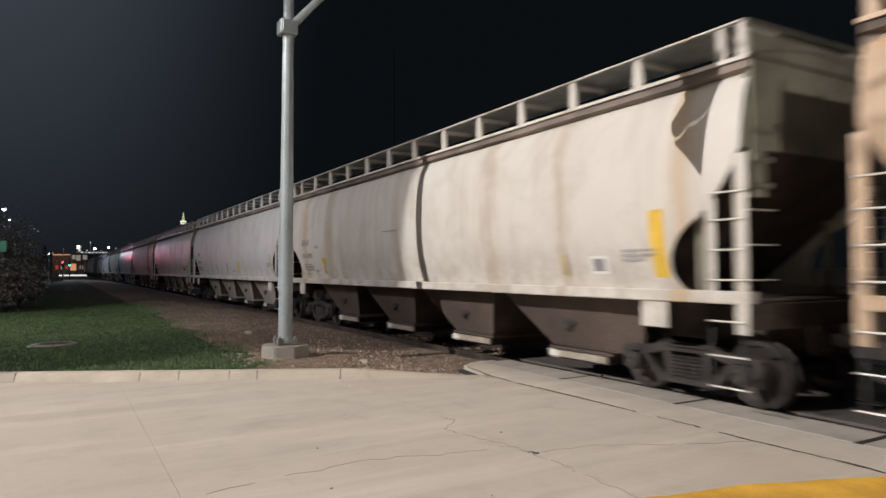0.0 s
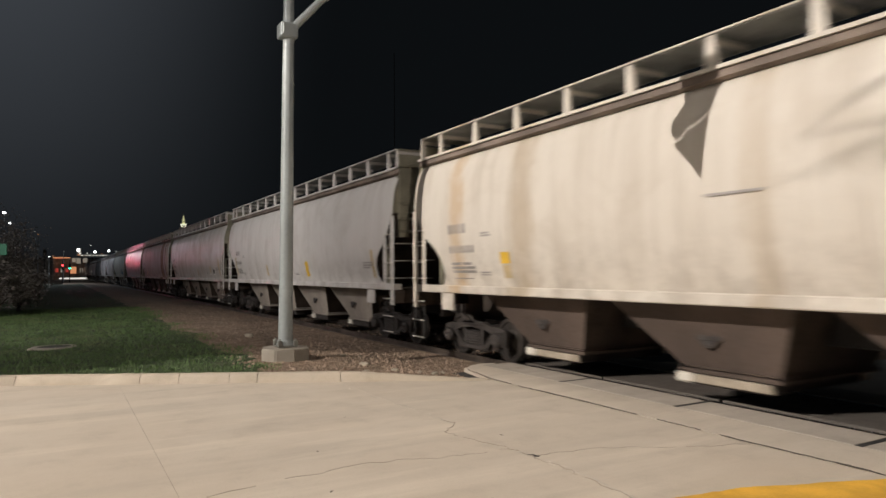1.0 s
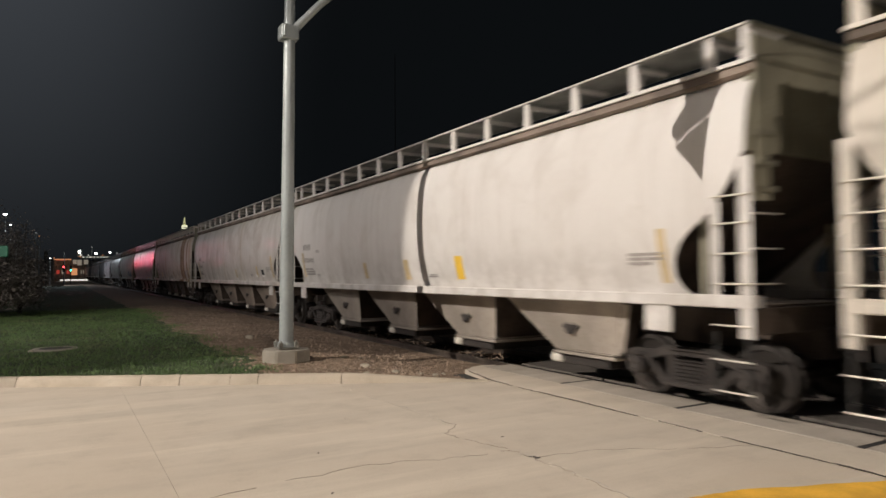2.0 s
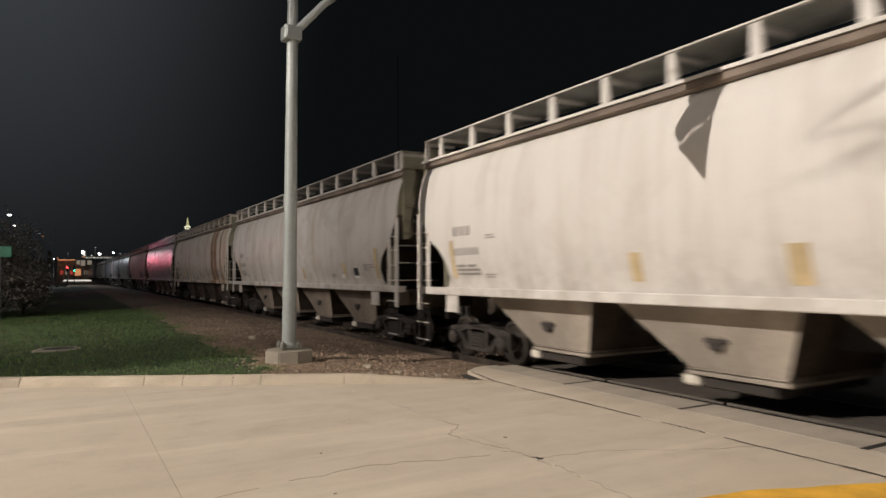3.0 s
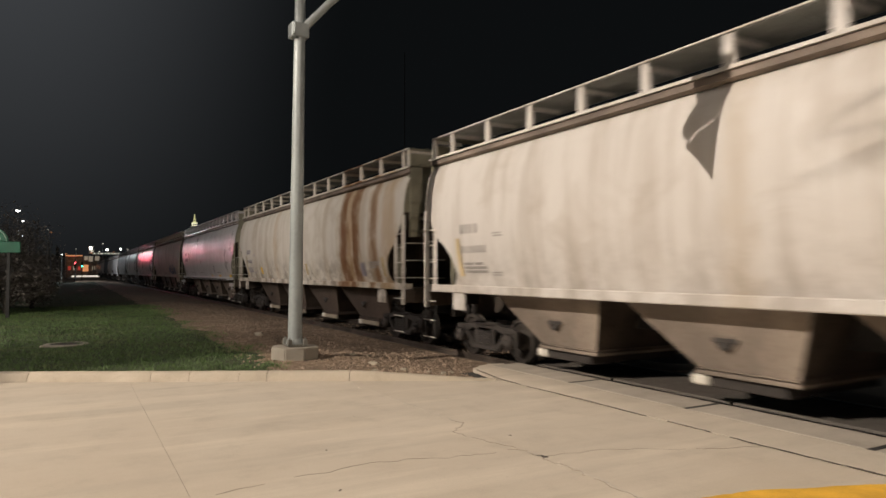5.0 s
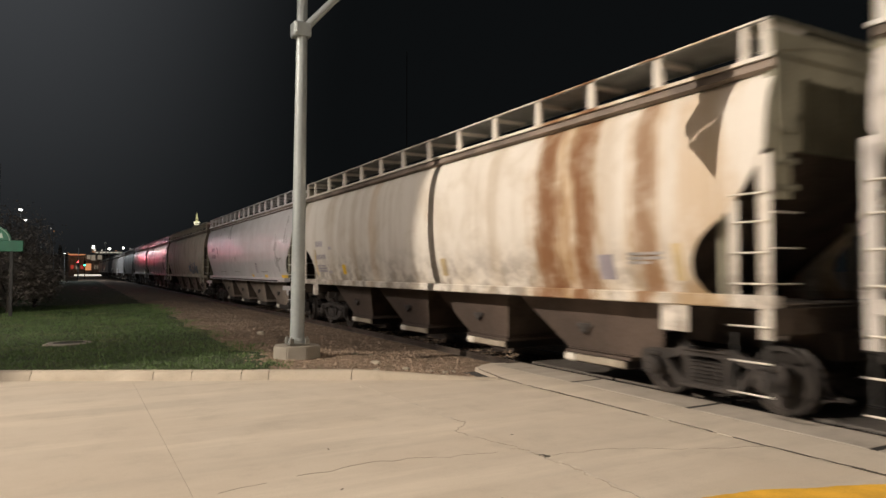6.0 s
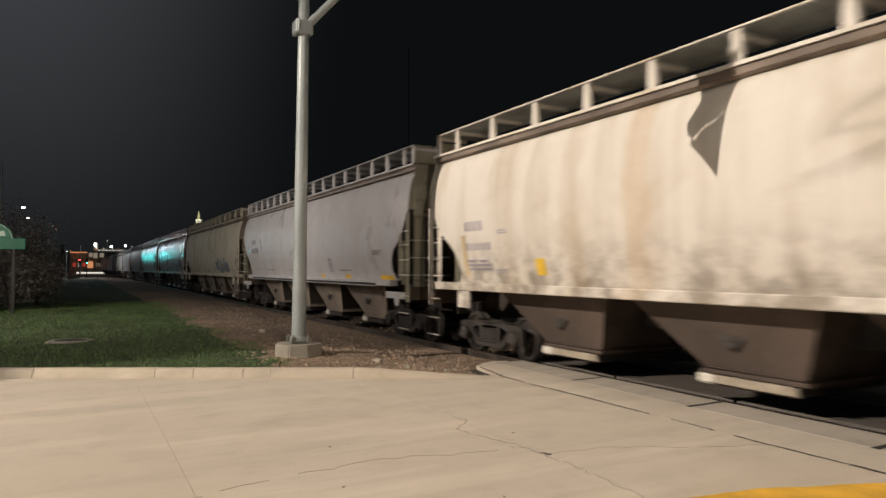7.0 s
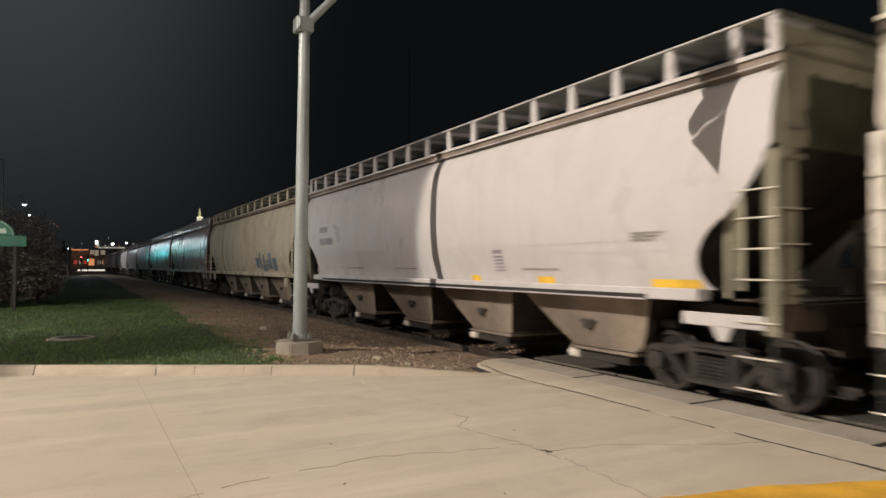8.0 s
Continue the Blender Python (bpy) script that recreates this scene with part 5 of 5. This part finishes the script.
def shrub(x, y, r, h, seed, count):
    """A dark shrub or small tree: trunk, limbs and many small leaves with gaps."""
    q = random.Random(seed)
    s = thing("shrub", "dark leafy shrub at the edge of the lawn", "shrub", pose(x, y, 0.0), "shrubs beyond the lawn")
    tips = []
    wood = Mesh().tube((0, 0, -0.1), (0, 0, h * 0.35), 0.09, 0.06, 8)
    for _ in range(16):
        a, e = q.uniform(0, math.tau), q.uniform(0.35, 1.0)
        p0 = Vector((0, 0, h * q.uniform(0.12, 0.35)))
        p1 = Vector((r * e * math.cos(a), r * e * math.sin(a), h * q.uniform(0.35, 1.0)))
        mid = p0.lerp(p1, 0.5) + Vector((0, 0, 0.12 * h))
        wood.tube(p0, mid, 0.035, 0.022, 6).tube(mid, p1, 0.022, 0.008, 6)
        tips += [mid, p1, p1.lerp(mid, 0.5)]
    part("trunk", wood, M_BARK, s)
    me = Mesh()
    for _ in range(count):
        c = q.choice(tips) + Vector((q.gauss(0, r * 0.16), q.gauss(0, r * 0.16), q.gauss(0, h * 0.09)))
        c.z = max(0.05, c.z)
        k, a, b = q.uniform(0.04, 0.10), q.uniform(0, math.tau), q.uniform(-0.8, 0.8)
        u = Vector((math.cos(a), math.sin(a), b)) * k
        w = Vector((-math.sin(a), math.cos(a), q.uniform(-0.5, 0.5))) * k * 0.5
        me.add([c - u, c + w, c + u, c - w], [(0, 1, 2, 3)])
    part("crown", me, M_LEAF, s)


for i, (x, y, r, h) in enumerate([(-2.2, 30.5, 1.5, 1.9), (-4.0, 31, 1.9, 2.4), (-1.5, 34, 1.2, 2.0), (-2.7, 38, 1.9, 4.0), (-3.2, 44, 2.4, 5.2), (-5.8, 45, 2.6, 5.4), (-7.0, 36, 2.2, 3.0), (-1.9, 40, 1.3, 2.4)]):
    shrub(x, y, r, h, 40 + i, 5200)


def far_lamp(x, y, z, s, mat, label="distant street lamp, glowing"):
    p = thing("street_lamp", label, "street lamp", pose(x, y, 0), "distant lamps")
    part("lamp_post", Mesh().tube((0, 0, -0.2), (0, 0, z), 0.09, 0.06, 8), M_GALV, p)
    head = part("lamp_head", Mesh().box(-s * 1.2, s * 1.2, -s, s, z, z + s * 0.7, 0.03), M_GALV, p)
    part("lens", Mesh().lathe([(z - s * 0.75, 0.0), (z - s * 0.6, s * 0.7), (z - 0.02, s)], "z", 12), mat, head)


far_lamp(-7.28, 120, 11.1, 0.30, G_WHITE)
far_lamp(-6.61, 120, 9.5, 0.20, G_WHITE)
far_lamp(-2.86, 120, 7.9, 0.15, G_WARM)
far_lamp(-4.54, 120, 6.1, 0.09, G_SOFT)
far_lamp(-5.84, 120, 5.8, 0.09, G_SOFT)
far_lamp(-1.6, 140, 4.9, 0.14, G_WHITE)
far_lamp(-3.3, 120, 8.3, 0.10, G_SOFT)
far_lamp(-5.3, 120, 7.1, 0.08, G_SOFT)
far_lamp(0.7, 150, 6.2, 0.08, G_SOFT)

flag = thing("light_mast", "slim pale light mast with a short cross arm", "mast", pose(-5.05, 60, 0))
part("mast_shaft", Mesh().lathe([(-0.2, 0.11), (9.8, 0.07), (9.81, 0)], "z", 12), M_GALV, flag, smooth=40)
part("cross_arm", Mesh().tube((0, 0, 9.75), (-0.9, 0, 9.9), 0.04, seg=8), M_GALV, flag)


def signal(x, y, z, mat, label, turn=0):
    s = thing("traffic_signal", label, "traffic signal", pose(x, y, 0, 0, 0, turn), "signals at the far junction")
    part("signal_post", Mesh().tube((0, 0.3, -0.2), (0, 0.3, z + 1.2), 0.07, seg=10), M_BLACK, s)
    h = part("signal_head", Mesh().box(-0.2, 0.2, 0.0, 0.22, z - 0.55, z + 0.55, 0.03), M_BLACK, s)
    for k in range(3):
        c = z + 0.34 - 0.34 * k
        part("hood", Mesh().tube((0, -0.2, c), (0, 0, c), 0.15, seg=14, caps=False), M_BLACK, h)
    c = z + (0.34 if mat is G_RED else -0.34)
    part("lens", Mesh().tube((0, -0.03, c), (0, -0.005, c), 0.135, seg=16), mat, h)


signal(0.55, 140, 2.95, G_RED, "traffic signal showing red at the far junction")
signal(1.75, 146, 3.1, G_GREEN, "traffic signal showing green at the far junction")


def two_lamp_signal():
    """A large signal; a plate added in front blocks one of its two lamps."""
    x, y, z = SIGNAL
    g = thing("traffic_signal", "large traffic signal that turns from red to green", "traffic signal", pose(x, y, 0), "signals at the far junction")
    part("signal_post", Mesh().tube((0, 0.35, -0.2), (0, 0.35, z + 1.1), 0.08, seg=10), M_BLACK, g)
    h = part("signal_head", Mesh().box(-0.26, 0.26, 0.12, 0.32, z - 0.8, z + 0.8, 0.03), M_BLACK, g)
    for c in (z + 0.45, z - 0.45):
        part("hood", Mesh().tube((0, -0.16, c), (0, 0.12, c), 0.2, seg=16, caps=False), M_BLACK, h)
    return part("shutter", Mesh().box(-0.25, 0.25, -0.21, -0.19, -0.24, 0.24, 0.005), M_BLACK, g, at=pose(0, 0, z - 0.45))


BLOCKER = two_lamp_signal()

# lit filling station and yard buildings
st = thing("filling_station", "brightly lit filling station canopy beyond the junction", "building", pose(0, 232, 0))
part("canopy", Mesh().box(5.6, 13.2, 0, 8, 7.1, 7.6, 0.05), M_CAP, st, "pale canopy edge")
for x, w in ((5.8, 0.5), (7.0, 0.3), (7.7, 0.7), (8.9, 0.35), (9.8, 0.5), (10.8, 0.25), (11.5, 0.6), (12.5, 0.3)):
    part("canopy_light", Mesh().box(x, x + w, -0.12, -0.04, 7.2, 7.45, 0.02), G_SOFT, st, "lit lamp strip")
part("canopy_roof", Mesh().box(5.4, 13.4, -0.2, 8.2, 7.6, 7.8, 0.05), M_MASONRY, st)
part("price_sign", Mesh().box(4.5, 5.9, 0.5, 1.5, 7.3, 9.6, 0.1), M_CAP, st)
part("price_panel", Mesh().box(4.75, 5.35, 0.4, 0.48, 8.5, 9.4), G_WHITE, st)
part("price_panel", Mesh().box(5.2, 5.7, 0.4, 0.48, 7.7, 8.2), G_SOFT, st)
part("price_panel", Mesh().box(4.9, 5.5, 0.4, 0.48, 7.4, 7.6), G_WARM, st)
part("upper_sign", Mesh().box(9.2, 9.9, 0.5, 1.5, 8.2, 8.8, 0.1), G_WHITE, st)
part("upper_sign", Mesh().box(13.2, 13.7, 0.5, 1.5, 8.6, 9.1, 0.1), G_WHITE, st)
part("roof_light", Mesh().box(7.3, 7.6, 0.5, 1.5, 7.85, 8.15, 0.05), G_SOFT, st)
part("roof_light", Mesh().box(11.3, 11.5, 0.5, 1.5, 7.85, 8.05, 0.05), G_WARM, st)
part("red_band", Mesh().box(-1.7, 2.9, 0, 4, 6.5, 6.75, 0.05), G_WARM, st)
part("red_band", Mesh().box(-1.2, 1.6, -0.1, -0.02, 6.25, 6.42, 0.02), G_REDSIGN, st)
part("shop_front", Mesh().box(-1.6, 8.2, 5, 9, -0.2, 6.4, 0.05), M_MASONRY, st)
# these walls glow by their material in place of floodlights
for x, w, z in ((3.4, 1.0, 5.3), (4.6, 1.6, 4.9), (6.4, 1.2, 5.2)):
    part("lit_wall", Mesh().box(x, x + w, 4.8, 4.95, z, 6.6, 0.02), G_DIM, st, "pale wall, floodlighting painted in as glow")
part("shop_window", Mesh().box(3.0, 4.6, 4.8, 4.95, 1.8, 3.9), G_WARM, st)
for x, mat in ((-1.0, G_REDSIGN), (0.4, G_DIM), (1.7, G_REDSIGN), (5.6, G_DIM), (6.9, G_WARM)):
    part("shop_window", Mesh().box(x, x + 0.8, 4.8, 4.95, 2.2, 3.4), mat, st)
for x in (5.9, 9.4, 12.9):
    part("canopy_column", Mesh().box(x - 0.2, x + 0.2, 1, 1.5, -0.2, 7.1, 0.03), M_MASONRY, st)
part("forecourt", Mesh().box(-1.0, 9.0, -14, 0, -0.2, -0.05, 0.02), M_CONC, st)
# the low wall's lighting is put into a glowing material
part("forecourt_kerb", Mesh().box(0.0, 7.6, -2.2, -2.0, 0.1, 0.55, 0.02), G_SOFT, st, "low wall, its lighting painted in as glow")
for x, z, mat in ((8.5, 10.6, G_SOFT), (15.6, 8.8, G_SOFT), (-1.7, 7.2, G_WARM)):
    far_lamp(x, 236, z, 0.22, mat)
wh = thing("warehouse", "dark warehouse behind the filling station", "building", pose(0, 300, 0))
part("wall", Mesh().box(-40, 30, 0, 30, -0.2, 7.5, 0.1), M_MASONRY, wh)
part("roof", Mesh().box(-40.4, 30.4, -0.4, 30.4, 7.5, 7.9, 0.1), M_BLACK, wh)

# floodlit tower far away, above the cars
tw = thing("clock_tower", "floodlit town tower with a slim spire", "tower", pose(91.1, 600, 0))
part("shaft", Mesh().box(-3.2, 3.2, -3.2, 3.2, -1, 40.5, 0.3), M_MASONRY, tw)
# belfry and lantern glow by material, standing in for floodlighting
part("belfry", Mesh().box(-1.9, 1.9, -1.9, 1.9, 40.5, 43.2, 0.3).box(-2.3, 2.3, -2.3, 2.3, 42.8, 43.4, 0.2), G_TOWERW, tw)
part("lantern", Mesh().lathe([(43.4, 1.1), (46.4, 1.0), (46.6, 1.3), (47.0, 0.7), (49.5, 0.5), (50.5, 0.35)], "z", 8), G_TOWER, tw)
part("spire", Mesh().lathe([(50.5, 0.3), (54.0, 0.08), (54.1, 0)], "z", 8), M_MASONRY, tw)
part("cornice", Mesh().box(-1.5, 1.5, -1.5, 1.5, 45.0, 45.5, 0.1), M_MASONRY, tw)
for i in range(4):
    part("opening", Mesh().box(-1.6 + i * 0.9, -1.1 + i * 0.9, -2.0, -1.92, 40.9, 42.5), M_BLACK, tw)
mast = thing("radio_mast", "faint thin radio mast far away", "mast", pose(145, 300, 0))
part("lattice", Mesh().tube((0, 0, -1), (0, 0, 112), 0.28, 0.2, 6), M_BARK, mast)

# ---- small things on the lawn and the gravel ----
mh = thing("utility_cover", "round concrete utility cover set in the lawn", "cover", pose(-0.08, 17.2, 0.095))
part("collar", Mesh().lathe([(-0.1, 0.46), (0.03, 0.46), (0.045, 0.43), (0.045, 0.33)], "z", 28), M_BASE, mh, smooth=40)
part("lid", Mesh().lathe([(0.03, 0.33), (0.04, 0.32), (0.05, 0.0)], "z", 24), M_TRUCK, mh, smooth=40)


def rock(x, y, s, seed):
    q = random.Random(seed)
    bm = bmesh.new()
    bmesh.ops.create_icosphere(bm, subdivisions=2, radius=1.0)
    for v in bm.verts:
        v.co *= 1 + 0.35 * noise.noise(v.co * 1.3 + Vector((seed, 0, 0)))
        v.co = Vector((v.co.x * s, v.co.y * s * 0.7, v.co.z * s * 0.5))
    ob = part("rock", Mesh().take(bm), M_ROCK, at=pose(x, y, land(x, y) + s * 0.2, 0, 0, q.uniform(0, 360)))
    tagged(ob, "pale loose rock lying on the gravel", "rock", "loose rocks")


for i, (x, y, s) in enumerate([(4.75, 11.1, 0.10), (5.0, 10.35, 0.075), (5.6, 10.05, 0.08), (5.35, 10.1, 0.06), (4.2, 17.2, 0.12), (4.9, 12.5, 0.07), (4.4, 10.2, 0.06), (2.5, 11.05, 0.06), (-0.52, 17.0, 0.09), (1.2, 12.0, 0.05), (5.9, 10.3, 0.06), (4.0, 14.5, 0.08), (4.5, 15.5, 0.07), (5.3, 12.6, 0.05), (3.0, 13.0, 0.05)]):
    rock(x, y, s, 70 + i)
for i, (x, y) in enumerate([(2.9, 4.3), (1.9, 5.1), (3.0, 7.6), (4.1, 5.9), (1.7, 4.7), (2.2, 6.3)]):
    q = random.Random(90 + i)
    leaf = part("dead_leaf", Mesh().grid([[(-0.03, -0.008, 0.004), (0.0, -0.011, 0.008), (0.03, -0.006, 0.005)], [(-0.03, 0.006, 0.008), (0.0, 0.011, 0.012), (0.035, 0.007, 0.006)]], (0, 0, -0.002)), M_TIE, at=pose(x, y, 0.002, 0, 0, q.uniform(0, 360)) @ Matrix.Scale(0.6, 4))
    tagged(leaf, "small dry brown leaf lying on the concrete", "leaf", "dry leaves")


# ---- what moves ----
def motions():
    for i, car in enumerate(CARS):
        walk(car, [(t, car_pose(i, t)) for t in (0, 2, 4, 6, 8)])
    # the added plate uncovers the green lamp and covers the red one
    up, down = pose(0, 0, SIGNAL[2] + 0.45), pose(0, 0, SIGNAL[2] - 0.45)
    walk(BLOCKER, [(0, down), (6.58, down), (6.68, up), (8, up)])
    step = 2 / 30
    for w, y, detail in WHEELS:
        if detail:
            rows = [(k * step, Matrix.Translation((0, y, TYRE)) @ Matrix.Rotation(k * step * SPEED / TYRE, 4, "X")) for k in range(121)]
            walk(w, rows)


motions()
